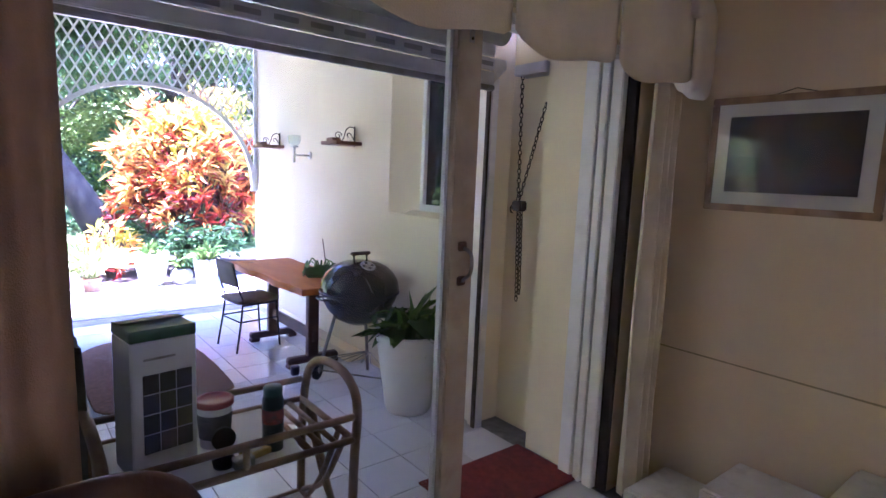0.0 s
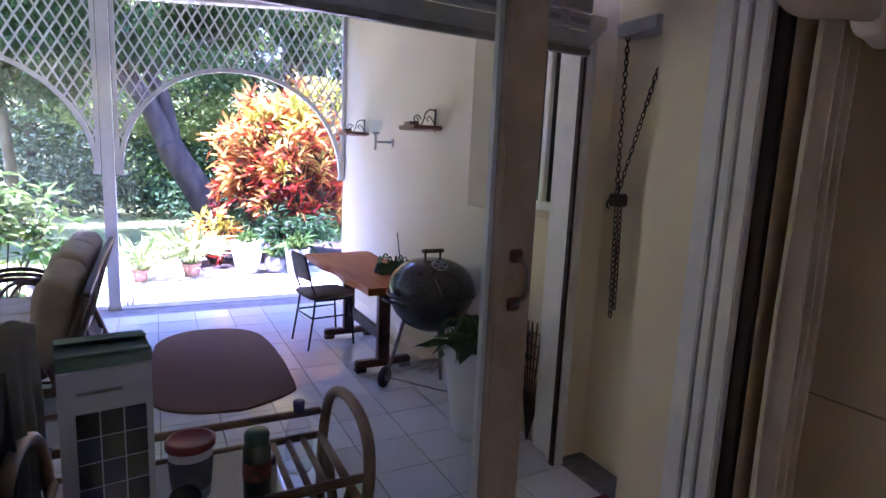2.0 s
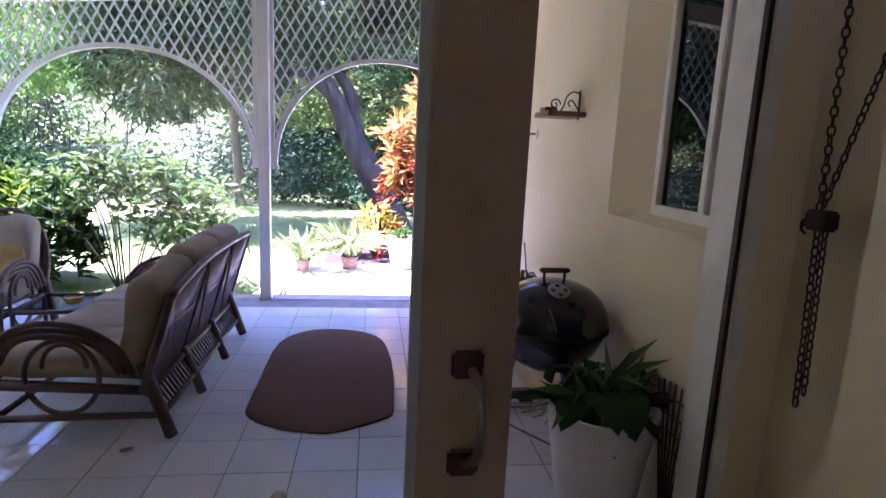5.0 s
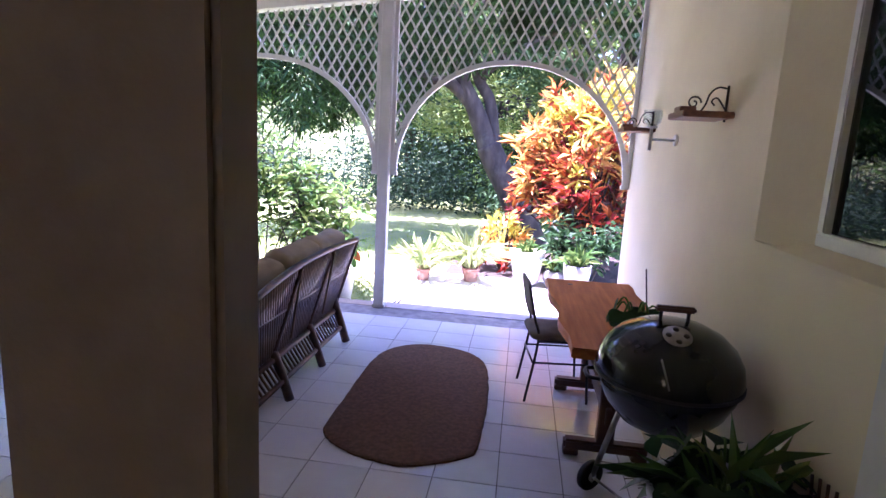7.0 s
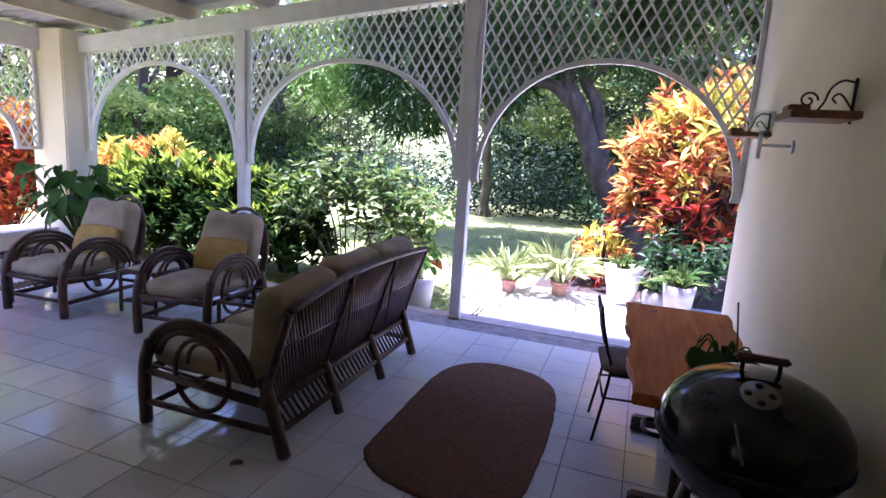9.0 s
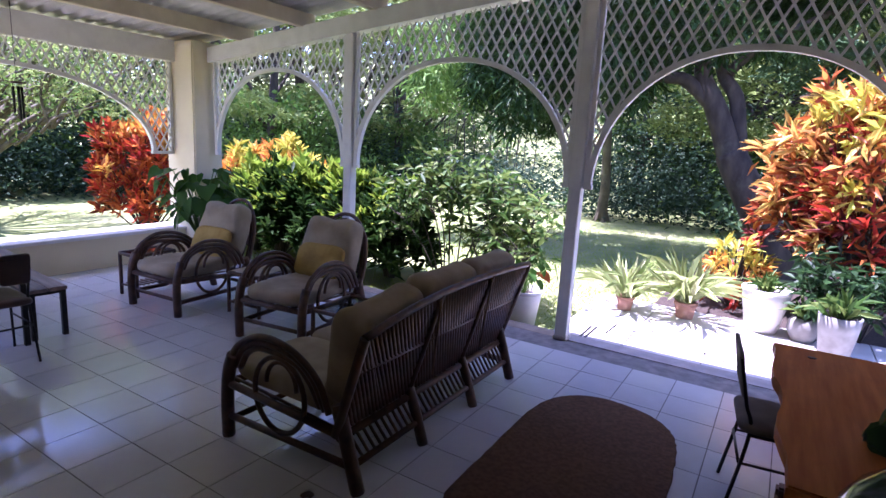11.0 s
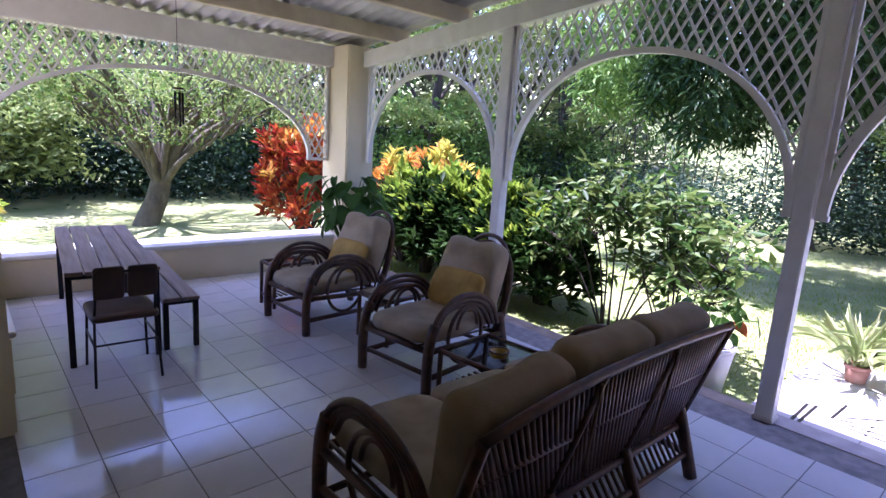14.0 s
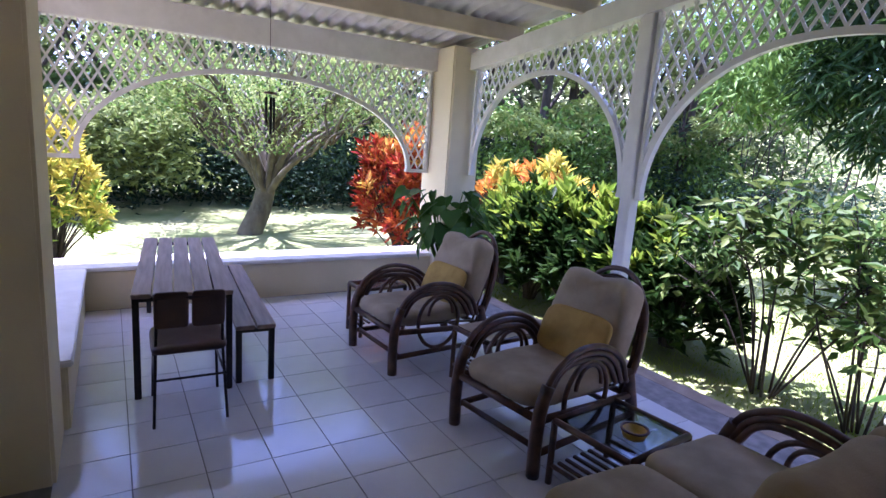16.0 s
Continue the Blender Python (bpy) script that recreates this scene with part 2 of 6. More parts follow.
# The opening is added out of view to let daylight into the room.
slab("wall_room_south", [(-3.0, -1.2, ROOM_Y0 - 0.2, ROOM_Y0, -0.25, 2.75), (0.1, ROOM_X + 0.25, ROOM_Y0 - 0.2, ROOM_Y0, -0.25, 2.75), (-1.2, 0.1, ROOM_Y0 - 0.2, ROOM_Y0, -0.25, 0.95), (-1.2, 0.1, ROOM_Y0 - 0.2, ROOM_Y0, 2.15, 2.75)], CREAM_ROOM, "plain cream room wall with an unseen opening added for daylight")
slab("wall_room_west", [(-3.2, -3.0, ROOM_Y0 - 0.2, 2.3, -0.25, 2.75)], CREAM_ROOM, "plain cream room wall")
slab("ceiling", [(-3.2, ROOM_X + 0.25, ROOM_Y0 - 0.2, 1.5, 2.6, 2.75)], WHITE, "white room ceiling", category="ceiling")
slab("wall_north", [(-3.0, -1.25, 1.36, 1.5, -0.25, 2.6), (-1.25, WALL_X + 0.02, 1.36, 1.5, 2.16, 2.75), (-3.0, -1.25, 2.15, 2.35, -0.25, 3.0), (-1.25, WALL_X, 2.18, 2.38, 2.40, 3.6)], CREAM,
     "cream wall above and beside the wide doorway")
# Second box is an unseen filler added to keep skylight out beside the jamb.
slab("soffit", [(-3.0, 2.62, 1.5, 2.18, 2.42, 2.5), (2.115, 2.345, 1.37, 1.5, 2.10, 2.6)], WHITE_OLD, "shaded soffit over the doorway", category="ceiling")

# low walls round the terrace
slab("parapet_west", [(-5.5, PARAPET_X, 2.3, 6.22, -0.4, 0.34)], CREAM, "low cream parapet wall", 0.01, "low wall")
slab("parapet_cap", [(-5.53, -5.07, 2.32, 6.20, 0.34, 0.375), (-5.07, -2.96, 2.2, 2.625, 0.34, 0.375)], WHITE, "white painted top of the low wall", 0.008, "wall cap")
slab("parapet_south", [(PARAPET_X, -2.96, 2.22, 2.6, -0.4, 0.34)], CREAM, "low cream parapet wall", 0.01, "low wall")
slab("pillar_southwest", [(-2.96, -2.45, 2.05, 2.57, -0.25, 3.0)], CREAM, "square cream plastered pillar", 0.015, "pillar")
slab("pillar_south_corner", [(-5.5, -5.1, 2.0, 2.32, -0.3, 2.8)], CREAM, "square cream plastered pillar", 0.015, "pillar")
slab("pillar_northwest", [(-5.42, -4.86, 5.93, 6.32, -0.3, 2.62)], CREAM, "square white washed corner pillar", 0.015, "pillar")
slab("wall_plinth", [(1.945, WALL_X - 0.002, 3.75, 6.15, -0.01, 0.075)], CREAM, "low cream plinth along the foot of the terrace wall", 0.008, "plinth")
slab("threshold", [(-0.2, WALL_X, 6.16, 6.34, -0.2, 0.004)], material("worn_concrete", (0.38, 0.36, 0.34), 0.85, (0.28, 0.26, 0.24), 6, 6, 0.4, 40), "worn grey concrete threshold strip", 0.006, "threshold")
slab("floor_edge", [(-4.9, -0.2, 6.18, 6.36, -0.3, -0.002)], material("earthy_concrete", (0.30, 0.25, 0.19), 0.9, (0.2, 0.16, 0.12), 6, 6, 0.5, 40), "earth stained concrete floor edge", 0.01, "edge")


# ---- front posts, header and lattice ----
def header_beam():
    bm = bmesh.new()
    outline = [(-5.42, head(-5.42)), (2.12, head(2.12)), (2.12, head(2.12) + 0.17), (-5.42, head(-5.42) + 0.17)]
    prism(bm, outline, pose(0, 6.27, 0, 90, 0, 0), 0.14)
    return tagged(part("header_beam", bm, WHITE), "white painted sloping header beam along the front", "beam", kind="structure")


header_beam()
slab("west_header", [(-5.38, -5.2, 2.3, 5.95, 2.38, 2.62)], WHITE, "white painted beam over the low wall", 0.008, "beam")


def post(x, top):
    t = thing("veranda_post", "square white painted timber veranda post", "post", pose(x, FRONT_Y, 0), "front posts")
    bm = bmesh.new()
    box(bm, -0.05, 0.05, -0.05, 0.05, 0.0, top, 0.006)
    part("shaft", bm, WHITE, t)
    bm = bmesh.new()
    box(bm, -0.06, 0.06, -0.06, 0.06, 0.0, 0.035, 0.006)
    part("foot", bm, WHITE_OLD, t)
    return t


post(-0.155, head(-0.155))
post(-2.60, head(-2.60))


def lattice(name, u0, u1, foot, top, low, crown, m, label, pitch=0.098):
    """A lattice screen with an arched opening below; u along the bay, v up. top(u) is its upper edge."""
    t = thing(name, label, "lattice", m, "lattice screens")
    mid, half = (u0 + u1) / 2, (u1 - u0) / 2 - foot

    def arch(u):
        s = abs(u - mid) / half
        return low if s >= 1 else low + (crown - low) * math.sqrt(max(0.0, 1 - s ** 2.15))

    def inside(u, v):
        return u0 <= u <= u1 and arch(u) <= v <= top(u)
    slope = 1.75                      # tall diamonds
    for k, sign in enumerate((1, -1)):
        zoff = 0.004 if k else -0.006
        lo, hi = u0 - 3.0, u1 + 3.0
        u = lo
        while u < hi:
            run = []
            v = low
            while v < top(u1) + 0.5:
                uu = u + sign * (v - low) / slope
                if inside(uu, v):
                    run.append((uu, v))
                elif run:
                    slat(t, run, zoff)
                    run = []
                v += 0.012
            if run:
                slat(t, run, zoff)
            u += pitch
    w = 0.035
    for a, b in ((u0, u0 + w), (u1 - w, u1)):
        bm = bmesh.new()
        box(bm, a, b, low - 0.01, top((a + b) / 2), -0.022, 0.022, 0.004)
        part("side_rail", bm, WHITE, t)
    for a, b in ((u0, u0 + foot + 0.01), (u1 - foot - 0.01, u1)):
        bm = bmesh.new()
        box(bm, a, b, low - 0.03, low + 0.005, -0.024, 0.024, 0.004)
        part("bottom_rail", bm, WHITE, t)
    bm = bmesh.new()
    n = 41
    inner, outer = [], []
    for i in range(n):
        a = math.pi * i / (n - 1)
        c, s = -math.cos(a), math.sin(a)
        px, pz = mid + half * math.copysign(abs(c) ** (2 / 2.15), c), low + (crown - low) * s ** (2 / 2.0)
        inner.append((px, pz))
        outer.append((mid + (half + 0.042) * math.copysign(abs(c) ** (2 / 2.15), c), low + (crown + 0.042 - low) * s))
    for i in range(n - 1):
        q = [inner[i], inner[i + 1], outer[i + 1], outer[i]]
        prism(bm, q, pose(0, 0, -0.024), 0.048)
    bmesh.ops.remove_doubles(bm, verts=bm.verts, dist=0.0005)
    part("arch_rim", bm, WHITE, t)
    return t


def slat(parent, run, zoff):
    (ua, va), (ub, vb) = run[0], run[-1]
    d = Vector((ub - ua, vb - va, 0))
    if d.length < 0.03:
        return
    bm = bmesh.new()
    s = Vector((-d.y, d.x, 0)).normalized() * 0.0085
    p = [Vector((ua, va, zoff)) - s, Vector((ub, vb, zoff)) - s, Vector((ub, vb, zoff)) + s, Vector((ua, va, zoff)) + s]
    lo = [bm.verts.new(q) for q in p]
    hi = [bm.verts.new(q + Vector((0, 0, 0.008))) for q in p]
    bm.faces.new(lo[::-1])
    bm.faces.new(hi)
    for i in range(4):
        bm.faces.new((lo[i], lo[(i + 1) % 4], hi[(i + 1) % 4], hi[i]))
    part("slat", bm, WHITE, parent)


NORTH = Matrix(((1, 0, 0, 0), (0, 0, 1, FRONT_Y), (0, 1, 0, 0), (0, 0, 0, 1)))
WEST = Matrix(((0, 0, 1, -5.28), (1, 0, 0, 0), (0, 1, 0, 0), (0, 0, 0, 1)))
LAT = "white painted diamond lattice screen with an arched opening"
lattice("lattice_screen", -4.80, -2.66, 0.05, head, 1.32, 2.27, NORTH, LAT)
lattice("lattice_screen", -2.54, -0.215, 0.05, head, 1.32, 2.31, NORTH, LAT)
lattice("lattice_screen", -0.095, 2.085, 0.06, head, 1.32, 2.32, NORTH, LAT)
lattice("lattice_screen", 2.33, 5.92, 0.27, lambda u: 2.385, 1.30, 2.11, WEST, LAT)


# ---- roof ----
def roof_z(x):
    return head(x) + 0.33


def roof_sheet():
    bm = bmesh.new()
    xs = [-5.9 + 0.8 * i for i in range(11)]
    rows = []
    y, k = 1.6, 0
    while y < 6.36:
        dz = 0.02 * math.cos(2 * math.pi * y / 0.146)
        rows.append([(x, y, roof_z(x) + dz) for x in xs if x < 2.3])
        y += 0.0183
    vs = [[bm.verts.new(p) for p in r] for r in rows]
    for a, b in zip(vs, vs[1:]):
        for i in range(len(a) - 1):
            f = bm.faces.new((a[i], a[i + 1], b[i + 1], b[i]))
            f.smooth = True
    g = bmesh.ops.extrude_face_region(bm, geom=bm.faces[:])
    for v in g["geom"]:
        if isinstance(v, bmesh.types.BMVert):
            v.co.z += 0.006
    return tagged(part("roof_sheets", bm, ROOF), "corrugated grey roof sheets over the terrace", "roof", kind="structure")


roof_sheet()


def purlin(x):
    bm = bmesh.new()
    z = roof_z(x) - 0.022
    box(bm, x - 0.045, x + 0.045, 1.6, 6.30, z - 0.145, z, 0.006)
    ob = part("roof_beam", bm, material("cream_timber", (0.62, 0.54, 0.38), 0.6, (0.52, 0.44, 0.30), 5, 5, 0.2, 40) if "cream_timber" not in bpy.data.materials else bpy.data.materials["cream_timber"])
    return tagged(ob, "cream painted timber roof beam", "beam", "roof beams", "structure")


for i in range(7):
    purlin(-4.25 + 0.98 * i)


# ---- furniture helpers ----
def rod(name, pts, r, mat, parent, seg=7, r_end=None, label="", closed=False):
    bm = bmesh.new()
    tube(bm, pts, r, seg, closed, r_end)
    return part(name, bm, mat, parent, label)


def pillow(bm, centre, size, m=None, e=0.38, crease=0.0, sag=0.0):
    """A stuffed cushion: a rounded block with soft dents."""
    nu, nv = 44, 22
    rows = []
    for j in range(nv + 1):
        v = math.pi * (j / nv - 0.5)
        row = []
        for i in range(nu):
            u = 2 * math.pi * i / nu

            def p(c, k):
                return math.copysign(abs(c) ** k, c)
            x, y, z = p(math.cos(v), e) * p(math.cos(u), e), p(math.cos(v), e) * p(math.sin(u), e), p(math.sin(v), 0.75)
            q = Vector((x * size[0] / 2, y * size[1] / 2, z * size[2] / 2))
            k = noise.noise(q * 7 + Vector(centre)) * 0.12 * size[2]
            q.z += k - sag * (1 - x * x) * (1 - y * y)
            if crease:
                pull = crease * math.exp(-(x / 0.16) ** 2) * max(0.0, y + 0.25)
                q.y -= pull * (1 if y > 0.5 else 0.2)
                q.z -= math.copysign(0.8 * pull, z) + 0.006 * math.sin(x * 17 + y * 5)
            q = Vector(centre) + q
            row.append(q)
        rows.append(row)
    vs = [[bm.verts.new(m @ q if m else q) for q in r] for r in rows]
    for a, b in zip(vs, vs[1:]):
        for i in range(nu):
            f = bm.faces.new((a[i], a[(i + 1) % nu], b[(i + 1) % nu], b[i]))
            f.smooth = True
    bmesh.ops.remove_doubles(bm, verts=bm.verts, dist=0.0004)


def smooth_line(pts, n=6):
    """A rounded line through the points (Catmull-Rom)."""
    p = [Vector(q) for q in pts]
    p = [p[0] * 2 - p[1]] + p + [p[-1] * 2 - p[-2]]
    out = []
    for i in range(1, len(p) - 2):
        for k in range(n):
            t = k / n
            a, b, c, d = p[i - 1], p[i], p[i + 1], p[i + 2]
            out.append(0.5 * ((2 * b) + (c - a) * t + (2 * a - 5 * b + 4 * c - d) * t * t + (3 * b - a - 3 * c + d) * t ** 3))
    out.append(p[-2])
    return out


# ---- cane seats: they face -y, x runs across ----
def cane_seat(name, label, category, width, m, group="", panels=1):
    t = thing(name, label, category, m, group)
    w = width / 2
    mat = CANE
    for s in (-1, 1):
        x = s * w
        rod("front_leg", smooth_line([(x, -0.45, 0), (x, -0.455, 0.2), (x, -0.44, 0.36), (x, -0.40, 0.47)]), 0.034, mat, t, 8)
        rod("back_leg", smooth_line([(x * 0.97, 0.43, 0), (x * 0.97, 0.36, 0.22), (x * 0.97, 0.30, 0.40)]), 0.034, mat, t, 8)
        # nested arm hoops, sweeping from the front leg over to the back
        for k, (dr, dx) in enumerate(((0.0, 0.0), (0.036, -0.012), (0.07, -0.02))):
            xo = x + s * dx
            hoop = smooth_line([(xo, -0.44 + dr, 0.40), (xo, -0.36 + dr * 0.8, 0.53 - dr * 0.4), (xo, -0.19, 0.615 - dr), (xo, 0.02, 0.60 - dr), (xo, 0.19 - dr, 0.50 - dr * 0.5), (xo, 0.27 - dr, 0.35)])
            rod("arm_hoop", hoop, 0.017, mat, t)
        ring = [(x - s * 0.012, -0.075 + 0.175 * math.cos(a), 0.335 + 0.195 * math.sin(a)) for a in [2 * math.pi * i / 26 for i in range(26)]]
        rod("arm_ring", ring, 0.014, mat, t, closed=True)
        ring = [(x - s * 0.012, -0.06 + 0.105 * math.cos(a), 0.385 + 0.125 * math.sin(a)) for a in [math.pi * i / 14 for i in range(15)]]
        rod("arm_ring", ring, 0.012, mat, t)
        rod("side_rail", [(x, -0.45, 0.12), (x * 0.97, 0.40, 0.12)], 0.019, mat, t)
        rod("seat_rail", [(x, -0.44, 0.30), (x * 0.97, 0.34, 0.25)], 0.021, mat, t)
    rod("front_rail", [(-w, -0.445, 0.30), (w, -0.445, 0.30)], 0.022, mat, t)
    rod("stretcher", [(-w, -0.40, 0.12), (w, -0.40, 0.12)], 0.017, mat, t)
    rod("stretcher", [(-w, 0.39, 0.12), (w, 0.39, 0.12)], 0.017, mat, t)
    rod("back_rail", [(-w, 0.33, 0.25), (w, 0.33, 0.25)], 0.02, mat, t)
    for i in range(int(width / 0.11)):
        x = -w + 0.08 + i * 0.11
        rod("seat_slat", [(x, -0.44, 0.315), (x, 0.33, 0.265)], 0.009, mat, t, 5)
    # back: leans away, top at 0.86
    y0, z0, y1, z1 = 0.31, 0.26, 0.50, 0.87 if panels > 1 else 0.82

    def on_back(x, f):
        return Vector((x, y0 + (y1 - y0) * f, z0 + (z1 - z0) * f))
    if panels == 1:
        hoop = smooth_line([on_back(-w * 0.92, 0), on_back(-w * 0.95, 0.45), on_back(-w * 0.78, 0.86), on_back(-w * 0.35, 1.03), on_back(w * 0.35, 1.03), on_back(w * 0.78, 0.86), on_back(w * 0.95, 0.45), on_back(w * 0.92, 0)])
        rod("back_hoop", hoop, 0.02, mat, t)
        hoop = smooth_line([on_back(-w * 0.82, 0.02), on_back(-w * 0.84, 0.45), on_back(-w * 0.68, 0.80), on_back(-w * 0.3, 0.95), on_back(w * 0.3, 0.95), on_back(w * 0.68, 0.80), on_back(w * 0.84, 0.45), on_back(w * 0.82, 0.02)])
        rod("back_hoop", hoop, 0.014, mat, t)
        for i in range(7):
            x = -w * 0.66 + i * w * 0.22
            rod("back_slat", [on_back(x, 0.0), on_back(x, 0.92 - 0.35 * (x / w) ** 2)], 0.009, mat, t, 5)
    else:
        pw = width / panels

        def crest(x):
            return 0.985 - 0.05 * (abs(x) / w) ** 2 - 0.11 * max(0.0, x / w) ** 2.5
        rod("top_rail", smooth_line([on_back(x * w / 4, crest(x * w / 4)) for x in range(-4, 5)], 4), 0.02, mat, t)
        for k in range(panels + 1):
            x = -w + k * pw
            rod("back_post", [on_back(x, crest(x)), on_back(x, 0.0)], 0.024, mat, t)
            if 0 < k < panels:
                rod("back_leg", smooth_line([(x, 0.43, 0), (x, 0.37, 0.18), (x, 0.32, 0.30)]), 0.03, mat, t, 8)
                rod("pale_brace", [on_back(x + 0.02, 0.93) + Vector((0, 0.022, 0)), on_back(x - 0.16, 0.12) + Vector((0, 0.035, 0))], 0.0075, CANE_LIGHT, t, 5)
        for k in range(panels):
            xa, xb = -w + k * pw, -w + (k + 1) * pw
            rod("cross_rail", [on_back(xa, 0.52), on_back(xb, 0.52)], 0.012, mat, t)
            n = 31
            for i in range(n):
                xs = xa - 0.26 + (pw + 0.26) * i / (n - 1)
                a, b = (xs, 0.02), (xs + 0.32, 0.95)
                lo, hi = max(xa + 0.015, a[0]), min(xb - 0.015, b[0])
                if hi - lo < 0.03:
                    continue
                fa, fb = 0.02 + 0.93 * (lo - a[0]) / 0.32, min(crest(hi) - 0.01, 0.02 + 0.93 * (hi - a[0]) / 0.32)
                if fb - fa < 0.05:
                    continue
                rod("back_slat", [on_back(lo, fa), on_back(hi, fb)], 0.0115, mat, t, 5)
            for i in range(11):
                xs = xa + 0.03 + (pw - 0.1) * i / 10
                rod("skirt_slat", [(xs, 0.385, 0.12), (xs + 0.05, 0.335, 0.25)], 0.0085, mat, t, 5)
    if panels == 1:
        for k in (0.0, 0.05):
            hoop = [on_back(-0.25 + k, 0.45), on_back(-0.23 + k, 0.85), on_back(-0.12 + k * 0.5, 1.10 - k * 1.5), on_back(0, 1.17 - k * 1.8), on_back(0.12 - k * 0.5, 1.10 - k * 1.5), on_back(0.23 - k, 0.85), on_back(0.25 - k, 0.45)]
            rod("back_hoop", smooth_line([h + Vector((0, 0.012, 0)) for h in hoop], 5), 0.017, mat, t)
    cw = (width - 0.06) / panels
    for k in range(panels):
        x = -w + 0.03 + cw * (k + 0.5)
        bm = bmesh.new()
        pillow(bm, (x, -0.07, 0.37), (cw * (1.0 if panels > 1 else 0.99), 0.80, 0.13), e=0.27 if panels > 1 else 0.33, sag=0.012)
        part("seat_cushion", bm, CUSHION, t, "flattened beige seat cushion")
        bm = bmesh.new()
        slump = 0.045 if panels > 1 and k == panels - 1 else 0.0
        lean = Matrix.Translation((x, 0.315 if panels == 1 else 0.285, (0.645 if panels == 1 else 0.655) - slump)) @ Euler((radians(74), radians(slump * 130), 0)).to_matrix().to_4x4()
        pillow(bm, (0, 0, 0), (cw * (1.01 if panels > 1 else 0.95), 0.53, 0.19 if panels > 1 else 0.22), lean, 0.24 if panels > 1 else 0.34, 0.022 if panels == 1 else 0.012)
        part("back_cushion", bm, CUSHION, t, "plump beige back cushion")
    return t


cane_seat("cane_sofa", "dark cane three seat sofa with beige cushions and slanted back slats", "sofa", 1.66, pose(-0.58, 4.335, 0, 0, 0, -90), panels=3)
arm = cane_seat("cane_armchair", "dark cane armchair with hooped arms and beige cushions", "armchair", 0.62, pose(-3.31, 4.88, 0, 0, 0, 4), "cane armchairs")
arm_two = copy_thing(arm, pose(-1.96, 4.98, 0, 0, 0, 7))
tagged(arm_two, "dark cane armchair with beige cushions beside the glass table")


def throw_pillow(m):
    bm = bmesh.new()
    pillow(bm, (0, 0, 0), (0.47, 0.30, 0.08), None, 0.42)
    ob = part("throw_pillow", bm, YELLOW_CLOTH)
    ob.matrix_world = m
    return tagged(ob, "faded ochre throw pillow leaning on the armchair back", "pillow", "ochre pillows")


throw_pillow(pose(-1.98, 5.13, 0.55, 66, 0, 7))
throw_pillow(pose(-3.30, 5.02, 0.54, 66, 0, 4))


# ---- side tables ----
def side_table(m, label, wide, deep, high, glass=True):
    t = thing("side_table", label, "side table", m)
    x, y = wide / 2, deep / 2
    for sx in (-1, 1):
        for sy in (-1, 1):
            rod("leg", [(sx * x, sy * y, 0), (sx * x, sy * y, high)], 0.017, CANE, t)
    for sy in (-1, 1):
        rod("rail", [(-x, sy * y, high), (x, sy * y, high)], 0.017, CANE, t)
        rod("rail", [(sy * x, -y, high), (sy * x, y, high)], 0.017, CANE, t)
        rod("stretcher", [(-x, sy * y, 0.1), (x, sy * y, 0.1)], 0.012, CANE, t)
    bm = bmesh.new()
    box(bm, -x + 0.012, x - 0.012, -y + 0.012, y - 0.012, high - 0.002, high + 0.006)
    g = part("glass_top" if glass else "top", bm, TABLE_GLASS if glass else DARK_WOOD, t)
    if not glass:
        return t
    for i in range(7):
        bm = bmesh.new()
        box(bm, -x + 0.02, x - 0.02, -y + 0.03 + i * (deep - 0.06) / 7, -y + 0.03 + i * (deep - 0.06) / 7 + 0.018, 0.1, 0.112)
        part("shelf_slat", bm, CANE, t)
    return t


TABLE_GLASS = glass_material("table_glass", (0.55, 0.6, 0.62), 1.0)
side_table(pose(-1.34, 4.86, 0, 0, 0, 6), "low dark cane side table with a glass top", 0.42, 0.46, 0.33)
side_table(pose(-3.86, 4.72, 0, 0, 0, 4), "small dark cane side table beside the armchair", 0.24, 0.40, 0.40)
side_table(pose(-2.62, 5.05, 0, 0, 0, 5), "small cane table with a cloth between the armchairs", 0.36, 0.42, 0.36)


def ashtray():
    t = thing("ashtray", "yellow bowl ashtray on the glass table", "ashtray", pose(-1.25, 4.84, 0.338))
    bm = bmesh.new()
    lathe(bm, [(0, 0.0), (0.05, 0.0), (0.062, 0.035), (0.052, 0.037), (0.043, 0.012), (0, 0.01)], 20)
    part("bowl", bm, material("yellow_glaze", (0.62, 0.40, 0.05), 0.3, (0.5, 0.3, 0.03), 10), t)
    bm = bmesh.new()
    lathe(bm, [(0.058, 0.034), (0.066, 0.036), (0.066, 0.043), (0.055, 0.043), (0.055, 0.036)], 20)
    part("rim", bm, DARK_WOOD, t)


ashtray()


def napkin(m, w, d):
    bm = bmesh.new()
    n = 8
    vs = [[bm.verts.new((-w / 2 + w * i / n, -d / 2 + d * j / n, 0.004 + 0.006 * noise.noise((i * 0.7, j * 0.7, 3)))) for j in range(n + 1)] for i in range(n + 1)]
    for i in range(n):
        for j in range(n):
            bm.faces.new((vs[i][j], vs[i + 1][j], vs[i + 1][j + 1], vs[i][j + 1]))
    g = bmesh.ops.extrude_face_region(bm, geom=bm.faces[:])
    for v in g["geom"]:
        if isinstance(v, bmesh.types.BMVert):
            v.co.z += 0.003
    ob = part("table_mat", bm, CUSHION)
    ob.matrix_world = m
    return tagged(ob, "pale crumpled cloth mat on the side table", "mat")


napkin(pose(-2.62, 5.05, 0.372, 0, 0, 5), 0.34, 0.40)


